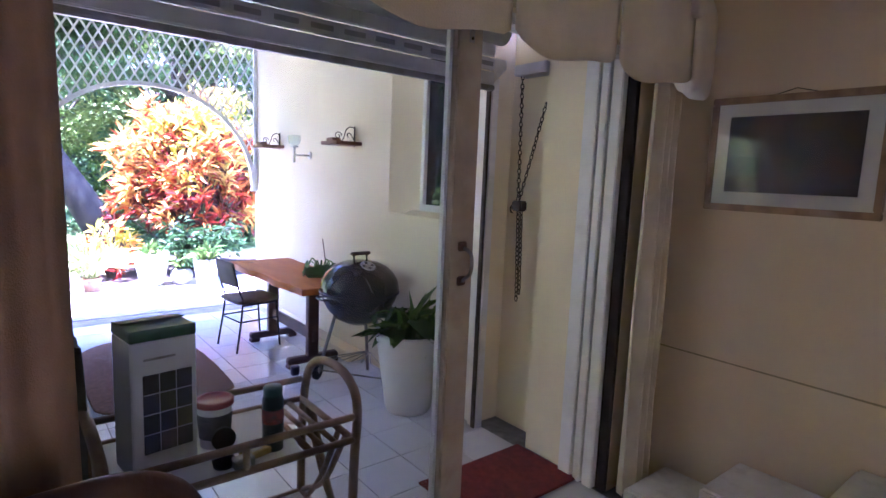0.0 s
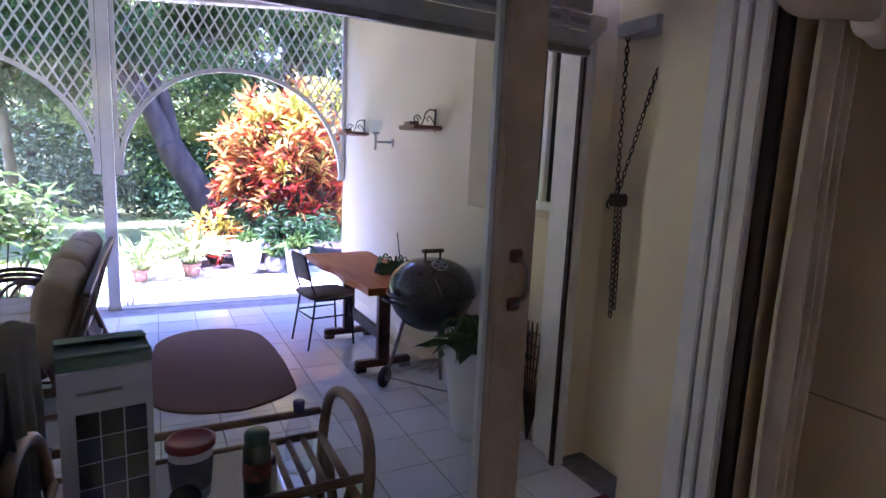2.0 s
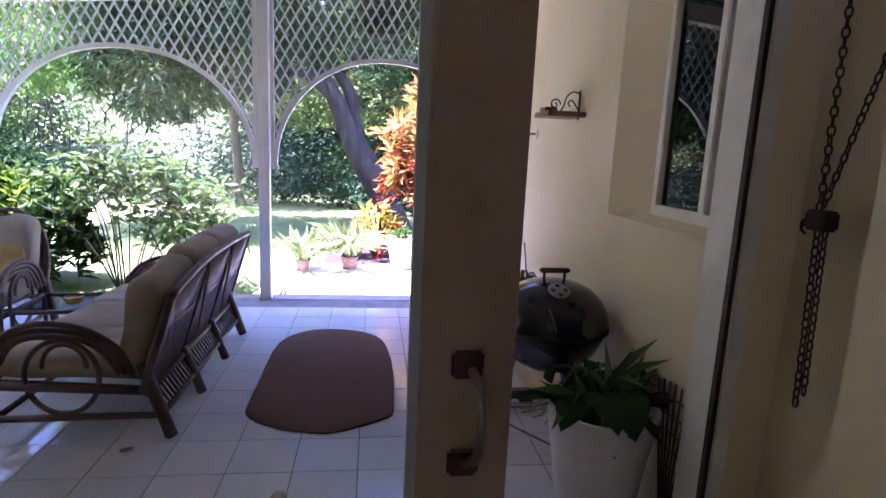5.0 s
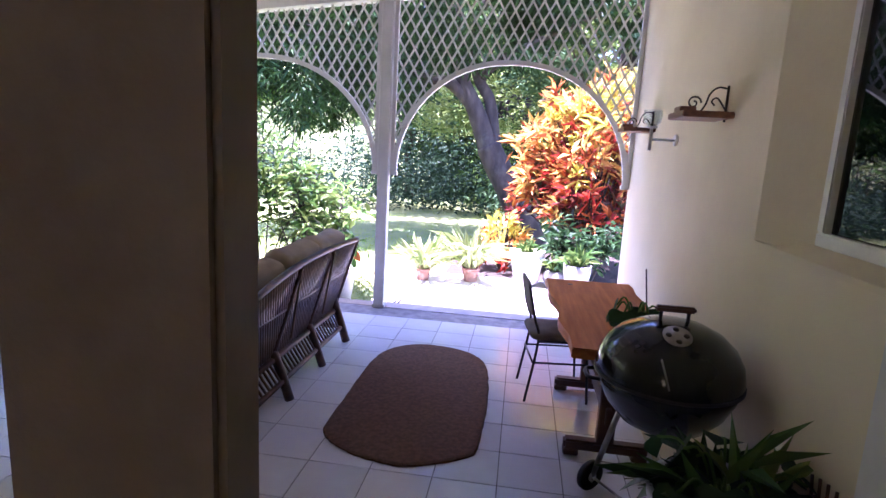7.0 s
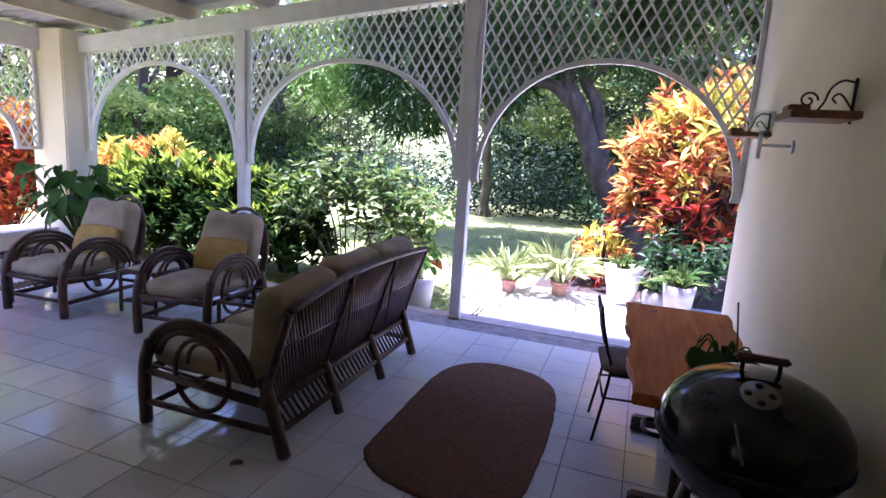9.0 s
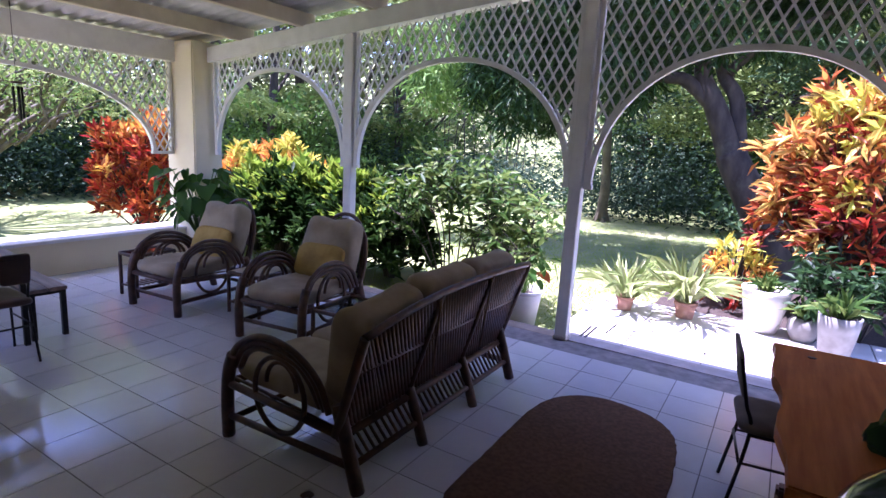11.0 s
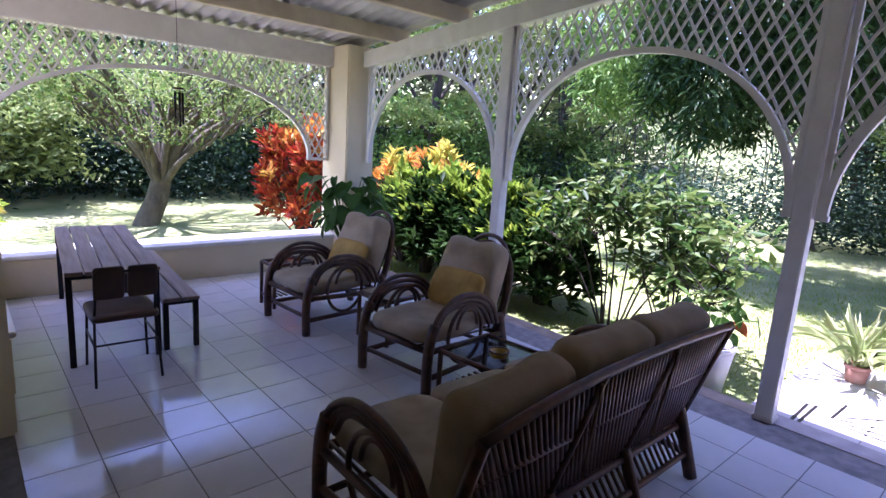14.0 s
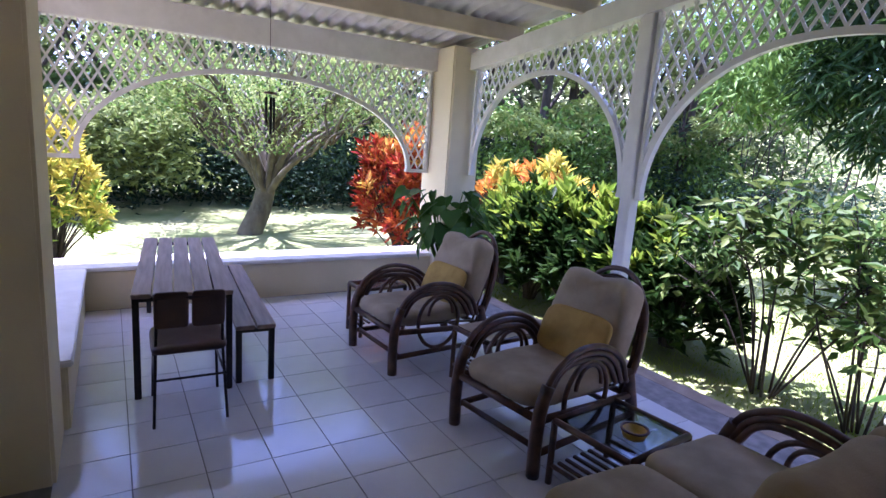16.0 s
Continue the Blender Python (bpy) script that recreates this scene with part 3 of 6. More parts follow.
# ---- slatted table, bench ----
def slatted(name, label, category, m, length, wide, high, boards):
    t = thing(name, label, category, m)
    bw = wide / boards
    for i in range(boards):
        bm = bmesh.new()
        y = -wide / 2 + bw * i
        box(bm, -length / 2 + random.uniform(-0.006, 0.006), length / 2 + random.uniform(-0.006, 0.006), y + 0.0045, y + bw - 0.0045, high - 0.028, high, 0.004)
        part("board", bm, GREY_WOOD, t)
    lx, ly = length / 2 - 0.05, wide / 2 - 0.025
    for sx in (-1, 1):
        for sy in (-1, 1):
            bm = bmesh.new()
            box(bm, sx * lx - 0.018, sx * lx + 0.018, sy * ly - 0.018, sy * ly + 0.018, 0, high - 0.028, 0.003)
            part("leg", bm, BLACK_STEEL, t)
        bm = bmesh.new()
        box(bm, sx * lx - 0.015, sx * lx + 0.015, -ly, ly, high - 0.055, high - 0.029, 0.002)
        part("cross_bar", bm, BLACK_STEEL, t)
    for sy in (-1, 1):
        bm = bmesh.new()
        box(bm, -lx, lx, sy * ly - 0.014, sy * ly + 0.014, high - 0.055, high - 0.029, 0.002)
        part("side_bar", bm, BLACK_STEEL, t)
    return t


slatted("patio_table", "long slatted timber table on black steel legs", "table", pose(-4.03, 3.24, 0, 0, 0, -5), 1.80, 0.55, 0.645, 5)
slatted("bench", "slatted timber bench on black steel legs", "bench", pose(-4.03, 3.64, 0, 0, 0, -4), 1.74, 0.25, 0.39, 2)


# ---- steel chairs: they face -y ----
def steel_chair(m, label, wide, deep, seat_z, top, mat, split):
    t = thing("steel_chair", label, "chair", m, "steel rod chairs")
    w, d, r = wide / 2, deep / 2, 0.0085
    for s in (-1, 1):
        rod("front_leg", [(s * w, -d, 0), (s * w * 0.93, -d + 0.03, seat_z - 0.02)], r, BLACK_STEEL, t)
        rod("back_leg", smooth_line([(s * w * 1.02, d, 0), (s * w * 0.93, d - 0.06, seat_z - 0.02), (s * w * 0.90, d - 0.03, seat_z + 0.12), (s * w * 0.88, d + 0.015, top)]), r, BLACK_STEEL, t)
        rod("side_rail", [(s * w * 0.93, -d + 0.03, seat_z - 0.022), (s * w * 0.93, d - 0.06, seat_z - 0.022)], r, BLACK_STEEL, t)
        rod("low_rail", [(s * w * 0.97, -d + 0.014, seat_z * 0.62), (s * w * 0.975, d - 0.035, seat_z * 0.62)], r * 0.8, BLACK_STEEL, t)
    rod("front_rail", [(-w * 0.93, -d + 0.03, seat_z - 0.022), (w * 0.93, -d + 0.03, seat_z - 0.022)], r, BLACK_STEEL, t)
    rod("back_stretcher", [(-w * 0.96, d - 0.035, seat_z * 0.62), (w * 0.96, d - 0.035, seat_z * 0.62)], r * 0.8, BLACK_STEEL, t)
    rod("top_rail", [(-w * 0.88, d + 0.015, top), (w * 0.88, d + 0.015, top)], r, BLACK_STEEL, t)
    bm = bmesh.new()
    pillow(bm, (0, -0.01, seat_z + 0.008), (wide * 1.06, deep * 1.0, 0.055), None, 0.25)
    part("seat", bm, mat, t)
    spans = ((-0.96, -0.04), (0.04, 0.96)) if split else ((-0.92, 0.92),)
    for a, b in spans:
        bm = bmesh.new()
        lean = Matrix.Translation(((a + b) / 2 * w, d + 0.0, (seat_z + top) / 2 + 0.085)) @ Euler((radians(80), 0, 0)).to_matrix().to_4x4()
        pillow(bm, (0, 0, 0), ((b - a) * w, top - seat_z - 0.10, 0.022), lean, 0.22)
        part("back_pad", bm, mat, t)
    return t


LEATHER = material("dark_brown_leather", (0.060, 0.026, 0.018), 0.4, (0.035, 0.015, 0.011), 8, 6, 0.4, 90)
TAUPE = material("taupe_seat_cloth", (0.20, 0.17, 0.13), 0.9, (0.14, 0.115, 0.09), 9, 5, 0.4, 200)
steel_chair(pose(-3.0, 3.165, 0, 0, 0, -92), "black steel rod chair with brown leather pads at the slatted table", 0.36, 0.42, 0.41, 0.72, LEATHER, True)
steel_chair(pose(1.44, 4.62, 0, 0, 0, 98), "black steel rod chair with taupe seat at the slab table", 0.35, 0.40, 0.42, 0.74, TAUPE, False)


# ---- slab table by the wall ----
def slab_table():
    t = thing("slab_table", "varnished reddish wooden slab table on a trestle base", "table", pose(0, 0, 0))
    bm = bmesh.new()
    outline = []
    rnd = random.Random(4)
    for i in range(15):
        y = 3.50 + 1.42 * i / 14
        outline.append((1.43 - 0.07 * i / 14 + 0.012 * math.sin(i * 1.1) + rnd.uniform(-0.006, 0.006), y))
    for i in range(15):
        y = 4.94 - 1.44 * i / 14
        outline.append((1.93 + 0.012 * math.sin(i * 1.7) + rnd.uniform(-0.006, 0.006), y))
    prism(bm, outline, pose(0, 0, 0.655), 0.05)
    bmesh.ops.bevel(bm, geom=[e for e in bm.edges if abs(e.verts[0].co.z - e.verts[1].co.z) < 0.001], offset=0.006, segments=2, affect="EDGES")
    part("top", bm, TEAK, t)
    bm = bmesh.new()
    lathe(bm, [(0, 0.7058), (0.018, 0.7058), (0.02, 0.7066), (0, 0.7066)], 14, (1.52, 4.78, 0))
    part("knot", bm, DARK_WOOD, t, "dark knot in the wood")
    for y in (3.86, 4.68):
        bm = bmesh.new()
        box(bm, 1.68 - 0.045, 1.68 + 0.045, y - 0.03, y + 0.03, 0.07, 0.62, 0.006)
        part("trestle_post", bm, DARK_WOOD, t)
        bm = bmesh.new()
        box(bm, 1.47, 1.90, y - 0.035, y + 0.035, 0.03, 0.085, 0.012)
        box(bm, 1.47, 1.55, y - 0.035, y + 0.035, 0.0, 0.032, 0.005)
        box(bm, 1.82, 1.90, y - 0.035, y + 0.035, 0.0, 0.032, 0.005)
        part("trestle_foot", bm, DARK_WOOD, t)
        bm = bmesh.new()
        box(bm, 1.49, 1.88, y - 0.03, y + 0.03, 0.61, 0.656, 0.006)
        part("trestle_head", bm, DARK_WOOD, t)
    bm = bmesh.new()
    box(bm, 1.665, 1.695, 3.80, 4.75, 0.20, 0.29, 0.005)
    part("stretcher", bm, DARK_WOOD, t)


slab_table()


# ---- kettle barbecue ----
def barbecue():
    t = thing("kettle_barbecue", "black enamel kettle barbecue on a wheeled tripod", "barbecue", pose(1.795, 3.325, 0) @ Matrix.Scale(1.06, 4))
    cz = 0.66
    bm = bmesh.new()
    lathe(bm, [(0, cz - 0.235), (0.09, cz - 0.225), (0.165, cz - 0.185), (0.22, cz - 0.12), (0.252, cz - 0.05), (0.262, cz - 0.005), (0.255, cz - 0.005)], 40)
    part("bowl", bm, ENAMEL, t)
    bm = bmesh.new()
    lathe(bm, [(0.268, cz - 0.004), (0.270, cz + 0.02), (0.260, cz + 0.075), (0.232, cz + 0.125), (0.185, cz + 0.168), (0.125, cz + 0.196), (0.06, cz + 0.209), (0, cz + 0.212)], 40)
    part("lid", bm, ENAMEL, t)
    bm = bmesh.new()
    lathe(bm, [(0.262, cz - 0.012), (0.274, cz - 0.010), (0.274, cz + 0.002), (0.262, cz + 0.002)], 40)
    part("rim", bm, BLACK_STEEL, t)
    for s in (-1, 1):
        rod("handle_post", [(s * 0.05, 0, cz + 0.195), (s * 0.05, 0, cz + 0.255)], 0.007, BLACK_STEEL, t)
    bm = bmesh.new()
    box(bm, -0.075, 0.075, -0.014, 0.014, cz + 0.245, cz + 0.268, 0.007)
    part("lid_handle", bm, DARK_WOOD, t)
    tilt = Matrix.Translation((-0.02, -0.135, cz + 0.1905)) @ Euler((radians(27), 0, 0)).to_matrix().to_4x4()
    bm = bmesh.new()
    lathe(bm, [(0, 0.0), (0.05, 0.0), (0.052, 0.004), (0, 0.005)], 24)
    bmesh.ops.transform(bm, matrix=tilt, verts=bm.verts)
    vent = part("vent", bm, STEEL, t, "round steel lid vent")
    for i in range(4):
        a = 2 * math.pi * i / 4
        bm = bmesh.new()
        lathe(bm, [(0, 0.0052), (0.011, 0.0052), (0.011, 0.007), (0, 0.007)], 10, (0.031 * math.cos(a), 0.031 * math.sin(a), 0))
        bmesh.ops.transform(bm, matrix=tilt, verts=bm.verts)
        part("vent_hole", bm, BLACK_STEEL, vent)
    feet = [(-0.21, 0.20), (0.10, -0.22), (0.19, 0.18)]
    for i, (x, y) in enumerate(feet):
        rod("leg", [(x * 0.55, y * 0.55, cz - 0.15), (x, y, 0.03 if i < 2 else 0.0)], 0.0125, STEEL, t)
    for x, y in feet[:2]:
        bm = bmesh.new()
        lathe(bm, [(0.0, -0.014), (0.062, -0.014), (0.07, -0.008), (0.07, 0.008), (0.062, 0.014), (0.0, 0.014)], 24)
        bmesh.ops.transform(bm, matrix=Matrix.Translation((x, y, 0.071)) @ Euler((radians(90), 0, radians(36))).to_matrix().to_4x4(), verts=bm.verts)
        wl = part("wheel", bm, BLACK_STEEL, t)
        bm = bmesh.new()
        lathe(bm, [(0.0, -0.018), (0.022, -0.018), (0.022, 0.018), (0.0, 0.018)], 14)
        bmesh.ops.transform(bm, matrix=Matrix.Translation((x, y, 0.071)) @ Euler((radians(90), 0, radians(36))).to_matrix().to_4x4(), verts=bm.verts)
        part("hub", bm, WHITE_OLD, wl)
    rod("axle", [(*feet[0], 0.071), (*feet[1], 0.071)], 0.006, STEEL, t)
    for i in range(7):
        f = i / 6
        rod("rack_wire", [(-0.18 + 0.26 * f, 0.17 - 0.34 * f, 0.16), (0.16, 0.15 - 0.05 * f, 0.16)], 0.003, STEEL, t, 5)
    rod("side_handle", smooth_line([(-0.255, -0.06, cz - 0.03), (-0.30, -0.04, cz - 0.03), (-0.30, 0.04, cz - 0.03), (-0.255, 0.06, cz - 0.03)]), 0.008, BLACK_STEEL, t)
    rod("scratch", smooth_line([(-0.06, -0.262, cz + 0.035), (-0.075, -0.248, cz + 0.085), (-0.085, -0.215, cz + 0.128)]), 0.0035, STEEL, t, 5, label="bare scuffed streak on the enamel")


barbecue()


# ---- rug, mat ----
def rug():
    bm = bmesh.new()
    pts = smooth_line([(0.22, 3.68, 0), (0.17, 3.80, 0), (0.165, 4.25, 0), (0.16, 4.70, 0), (0.21, 5.0, 0), (0.36, 5.18, 0), (0.56, 5.23, 0), (0.80, 5.17, 0), (0.96, 5.0, 0), (1.02, 4.7, 0), (1.04, 4.3, 0), (1.025, 3.80, 0), (0.97, 3.66, 0), (0.70, 3.52, 0), (0.50, 3.53, 0), (0.34, 3.59, 0), (0.22, 3.68, 0)], 8)[:-1]
    outer = [(p.x + random.uniform(-0.004, 0.004), p.y + random.uniform(-0.004, 0.004)) for p in pts]
    c = Vector((0.56, 4.42))
    rings = []
    for f, z in ((1.0, 0.001), (1.0, 0.010), (0.985, 0.016), (0.8, 0.017), (0.5, 0.018), (0.2, 0.018)):
        rings.append([bm.verts.new((c.x + (x - c.x) * f, c.y + (y - c.y) * f, z)) for x, y in outer])
    for a, b in zip(rings, rings[1:]):
        for i in range(len(a)):
            bm.faces.new((a[i], a[(i + 1) % len(a)], b[(i + 1) % len(a)], b[i]))
    bm.faces.new(rings[-1])
    return tagged(part("rug", bm, RUG), "dark brown rug with rounded uneven corners on the tiles", "rug")


rug()


def door_mat():
    bm = bmesh.new()
    box(bm, -0.36, 0.36, -0.22, 0.22, 0.0, 0.014, 0.005)
    ob = part("door_mat", bm, material("red_mat", (0.20, 0.028, 0.022), 1.0, (0.13, 0.02, 0.016), 30, 5, 0.9, 300))
    ob.matrix_world = pose(1.72, 1.74, 0.001, 0, 0, 0)
    return tagged(ob, "dark red woven door mat on the tiles", "door mat")


door_mat()


# ---- garden: leaves and branches ----
def leaves(name, pos, way, length, width, mat, parent=None, fold=0.25, kind="stuff", curl=0.15):
    """Many small folded leaves in one mesh: where each starts, the way it points, its length and width."""
    n = len(pos)
    way = way / (np.linalg.norm(way, axis=1, keepdims=True) + 1e-9)
    ref = np.random.normal(size=(n, 3)) * 0.6 + np.array([0, 0, 1.0])
    side = np.cross(way, ref)
    side /= np.linalg.norm(side, axis=1, keepdims=True) + 1e-9
    up = np.cross(side, way)
    ln = np.broadcast_to(np.asarray(length, float).reshape(-1, 1), (n, 1))
    wd = np.broadcast_to(np.asarray(width, float).reshape(-1, 1), (n, 1))
    a = pos
    mid = pos + way * ln * 0.5
    l = mid + side * wd * 0.5 + up * wd * fold
    r = mid - side * wd * 0.5 + up * wd * fold
    t = pos + way * ln - up * ln * curl
    co = np.stack([a, l, t, r], 1).reshape(-1, 3)
    base = np.arange(n)[:, None] * 4
    tri = np.concatenate([base + [0, 2, 1], base + [0, 3, 2]], 1).reshape(-1)
    me = bpy.data.meshes.new(name)
    me.vertices.add(4 * n)
    me.vertices.foreach_set("co", co.astype(np.float32).ravel())
    me.loops.add(6 * n)
    me.loops.foreach_set("vertex_index", tri.astype(np.int32))
    me.polygons.add(2 * n)
    me.polygons.foreach_set("loop_start", np.arange(0, 6 * n, 3, dtype=np.int32))
    me.update(calc_edges=True)
    me.materials.append(mat)
    ob = new(name, me)
    ob.parent = parent
    return tagged(ob, kind=kind) if kind else ob


def unit(n):
    v = np.random.normal(size=(n, 3))
    return v / np.linalg.norm(v, axis=1, keepdims=True)


def croton(name, label, at, radius, height, tips, mats, leaf=0.17, wide=0.035, per=13, low=0.12, group="", upright=0.42):
    """A bush of upright stems that end in rosettes of strap leaves."""
    t = thing(name, label, "bush", pose(*at), group)
    u = unit(tips)
    u[:, 2] = np.abs(u[:, 2]) * 1.0 - 0.35
    rad = np.random.uniform(0.55, 1.0, (tips, 1)) ** 0.6
    bump = 1 + 0.30 * np.sin(u[:, :1] * 5 + at[0]) * np.cos(u[:, 1:2] * 4 + at[1])
    p = u * rad * bump * np.array([radius[0], radius[1], height * 0.62])
    p[:, 2] += height * (0.40 + low * 0.2)
    p[:, 2] = np.clip(p[:, 2], height * low, height * 1.02)
    bm = bmesh.new()
    for i in range(tips if tips < 60 else 60):
        q = Vector(p[i])
        f = Vector((q.x * 0.25, q.y * 0.25, 0))
        tube(bm, smooth_line([f * 0.5, f + Vector((0, 0, q.z * 0.35)), q * 0.8 + Vector((0, 0, q.z * 0.12)), q], 3), 0.014, 5, r_end=0.005, cap=False)
    part("stem", bm, BARK, t)["kind"] = "stuff"
    half = (p[:, 2] / height + np.random.normal(0, 0.16, tips))
    order = np.argsort(-half)
    groups = np.array_split(order, len(mats))
    for k, (idx, m) in enumerate(zip(groups, mats)):
        c = np.repeat(p[idx], per, 0)
        out = np.repeat(u[idx], per, 0)
        d = unit(len(c)) * 0.85 + out * 0.45 + np.array([0, 0, upright])
        c = c - np.array([0, 0, 1.0]) * np.random.uniform(0, leaf * 0.8, (len(c), 1)) + unit(len(c)) * 0.01
        size = np.random.uniform(0.7, 1.15, len(c))
        leaves("foliage", c, d, leaf * size, wide * size, m, t)
    return t


def clumps(centres, spread, per):
    c = np.repeat(centres, per, 0)
    return c + np.random.normal(size=c.shape) * spread


def limb(bm, pts, r0, r1, seg=9):
    tube(bm, smooth_line(pts, 5), r0, seg, r_end=r1)


BARK = material("grey_bark", (0.075, 0.058, 0.042), 0.95, (0.03, 0.023, 0.017), 7, 7, 0.9, 30, stretch=(1, 1, 0.35), stain=(0.13, 0.125, 0.095), stain_scale=3, stain_amount=0.5)
BARK_PALE = material("pale_lichen_bark", (0.135, 0.12, 0.07), 0.95, (0.06, 0.05, 0.03), 6, 7, 0.9, 30, stretch=(1, 1, 0.4), stain=(0.21, 0.23, 0.15), stain_scale=4, stain_amount=0.5)
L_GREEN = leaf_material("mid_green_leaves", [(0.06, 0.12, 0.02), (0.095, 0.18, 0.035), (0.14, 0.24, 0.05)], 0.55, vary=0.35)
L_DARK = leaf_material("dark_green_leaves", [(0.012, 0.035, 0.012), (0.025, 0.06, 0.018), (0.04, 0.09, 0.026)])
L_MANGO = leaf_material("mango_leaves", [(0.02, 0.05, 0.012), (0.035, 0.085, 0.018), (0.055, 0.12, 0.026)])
L_BLUE = leaf_material("blue_green_leaves", [(0.05, 0.10, 0.045), (0.075, 0.14, 0.06), (0.105, 0.18, 0.08)], 0.6, vary=0.3)
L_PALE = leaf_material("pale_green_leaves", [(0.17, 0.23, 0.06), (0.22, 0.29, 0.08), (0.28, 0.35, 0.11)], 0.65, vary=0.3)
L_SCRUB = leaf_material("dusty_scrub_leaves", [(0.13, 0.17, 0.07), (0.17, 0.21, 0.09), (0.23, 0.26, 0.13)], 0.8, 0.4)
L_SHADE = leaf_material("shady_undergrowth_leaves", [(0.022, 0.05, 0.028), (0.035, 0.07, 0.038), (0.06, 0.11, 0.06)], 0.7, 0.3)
L_YELLOW = leaf_material("yellow_croton_leaves", [(0.62, 0.50, 0.04), (0.70, 0.62, 0.10), (0.42, 0.46, 0.05), (0.75, 0.60, 0.12)])
L_LIME = leaf_material("lime_croton_leaves", [(0.16, 0.28, 0.022), (0.28, 0.39, 0.04), (0.21, 0.33, 0.028), (0.40, 0.47, 0.055)])
L_ORANGE = leaf_material("orange_croton_leaves", [(0.70, 0.42, 0.05), (0.62, 0.20, 0.03), (0.72, 0.55, 0.12), (0.55, 0.10, 0.03)])
L_CORAL = leaf_material("coral_croton_leaves", [(0.66, 0.42, 0.08), (0.58, 0.17, 0.05), (0.70, 0.55, 0.12), (0.62, 0.40, 0.10), (0.42, 0.07, 0.035), (0.10, 0.07, 0.02)])
L_RED = leaf_material("red_croton_leaves", [(0.46, 0.05, 0.02), (0.24, 0.02, 0.018), (0.56, 0.16, 0.03), (0.12, 0.02, 0.02)])
L_MAROON = leaf_material("maroon_croton_leaves", [(0.10, 0.018, 0.02), (0.20, 0.03, 0.03), (0.05, 0.05, 0.02), (0.07, 0.015, 0.015)])
L_VAR = leaf_material("variegated_leaves", [(0.042, 0.10, 0.018), (0.065, 0.135, 0.025), (0.18, 0.24, 0.055), (0.052, 0.115, 0.022)], 0.5)
L_HEDGE = leaf_material("hedge_leaves", [(0.014, 0.04, 0.008), (0.025, 0.06, 0.011), (0.045, 0.09, 0.014)], 0.55)
L_STRAP = leaf_material("pale_strap_leaves", [(0.34, 0.42, 0.14), (0.46, 0.50, 0.22), (0.24, 0.34, 0.09), (0.55, 0.56, 0.30)])
TERRACOTTA = material("faded_terracotta", (0.48, 0.26, 0.19), 0.85, (0.38, 0.20, 0.14), 9, 6, 0.3, 50, stain=(0.55, 0.45, 0.38), stain_scale=5, stain_amount=0.5)
POT_WHITE = material("white_pot_glaze", (0.72, 0.70, 0.66), 0.45, (0.62, 0.60, 0.56), 5, 6, 0.2, 30, stain=(0.42, 0.36, 0.29), stain_scale=5, stain_amount=0.45)
SOIL = material("dark_soil", (0.06, 0.042, 0.03), 1.0, (0.03, 0.022, 0.016), 30, 6, 0.9, 120)


def ground_sheet():
    bm = bmesh.new()
    n = 90
    vs = []
    for i in range(n):
        row = []
        for j in range(n):
            a, b = (i / (n - 1) * 2 - 1), (j / (n - 1) * 2 - 1)
            x, y = 60 * a * abs(a) * 40 ** max(0, abs(a) - 0.9) - 1.5, 60 * b * abs(b) * 40 ** max(0, abs(b) - 0.9) + 6
            z = -0.17 + 0.03 * noise.noise((x * 0.4, y * 0.4, 0)) - 0.012 * max(0, -x - 5.5) - 0.008 * max(0, y - 8)
            rise = 0.30 * max(0.0, min(y, 60) - 24) + 0.06 * max(0.0, -min(0, max(x, -60)) - 22)
            row.append(bm.verts.new((x, y, max(z, -0.6) + rise)))
        vs.append(row)
    for i in range(n - 1):
        for j in range(n - 1):
            f = bm.faces.new((vs[i][j], vs[i + 1][j], vs[i + 1][j + 1], vs[i][j + 1]))
            f.smooth = True
    return tagged(part("ground", bm, GRASS), "sunlit mown lawn with dry and bare patches", "ground", kind="structure")


GRASS = material("lawn", (0.27, 0.30, 0.10), 0.9, (0.16, 0.21, 0.06), 1.6, 9, 0.9, 70, stain=(0.42, 0.38, 0.22), stain_scale=0.45, stain_amount=0.6)
ground_sheet()
PAVING = material("pale_paving", (0.60, 0.58, 0.54), 0.75, (0.50, 0.48, 0.44), 3, 6, 0.3, 40, stain=(0.40, 0.36, 0.30), stain_scale=1.2, stain_amount=0.5)
patio = slab("patio", [(-0.32, 3.4, 6.345, 8.05, -0.3, -0.034)], GROUT, "pale sunlit paving slabs beyond the threshold", 0.0, "paving")
for i in range(6):
    for j in range(3):
        bm = bmesh.new()
        box(bm, -0.315 + 0.62 * i, -0.315 + 0.62 * i + 0.614, 6.35 + 0.565 * j, 6.35 + 0.565 * j + 0.559, -0.06, -0.026, 0.004)
        part("paving_slab", bm, PAVING, patio)
slab("flower_bed", [(0.2, 6.5, 8.05, 10.6, -0.5, -0.07)], SOIL, "dark planted bed behind the paving", 0.02, "flower bed")


def grass_blades():
    n = 26000
    x = np.random.uniform(-6.5, 0.6, n)
    y = 6.4 + np.random.gamma(1.6, 2.2, n)
    keep = ~((x > -0.35) & (y < 8.1)) & (y < 18)
    p = np.stack([x, y, np.full(n, -0.19)], 1)[keep]
    leaves("grass", p, unit(len(p)) * 0.5 + np.array([0, 0, 1.0]), 0.05, 0.006, L_LIME)
    tagged(bpy.data.objects["grass"], "short dry lawn grass blades", "grass", kind="stuff")


grass_blades()


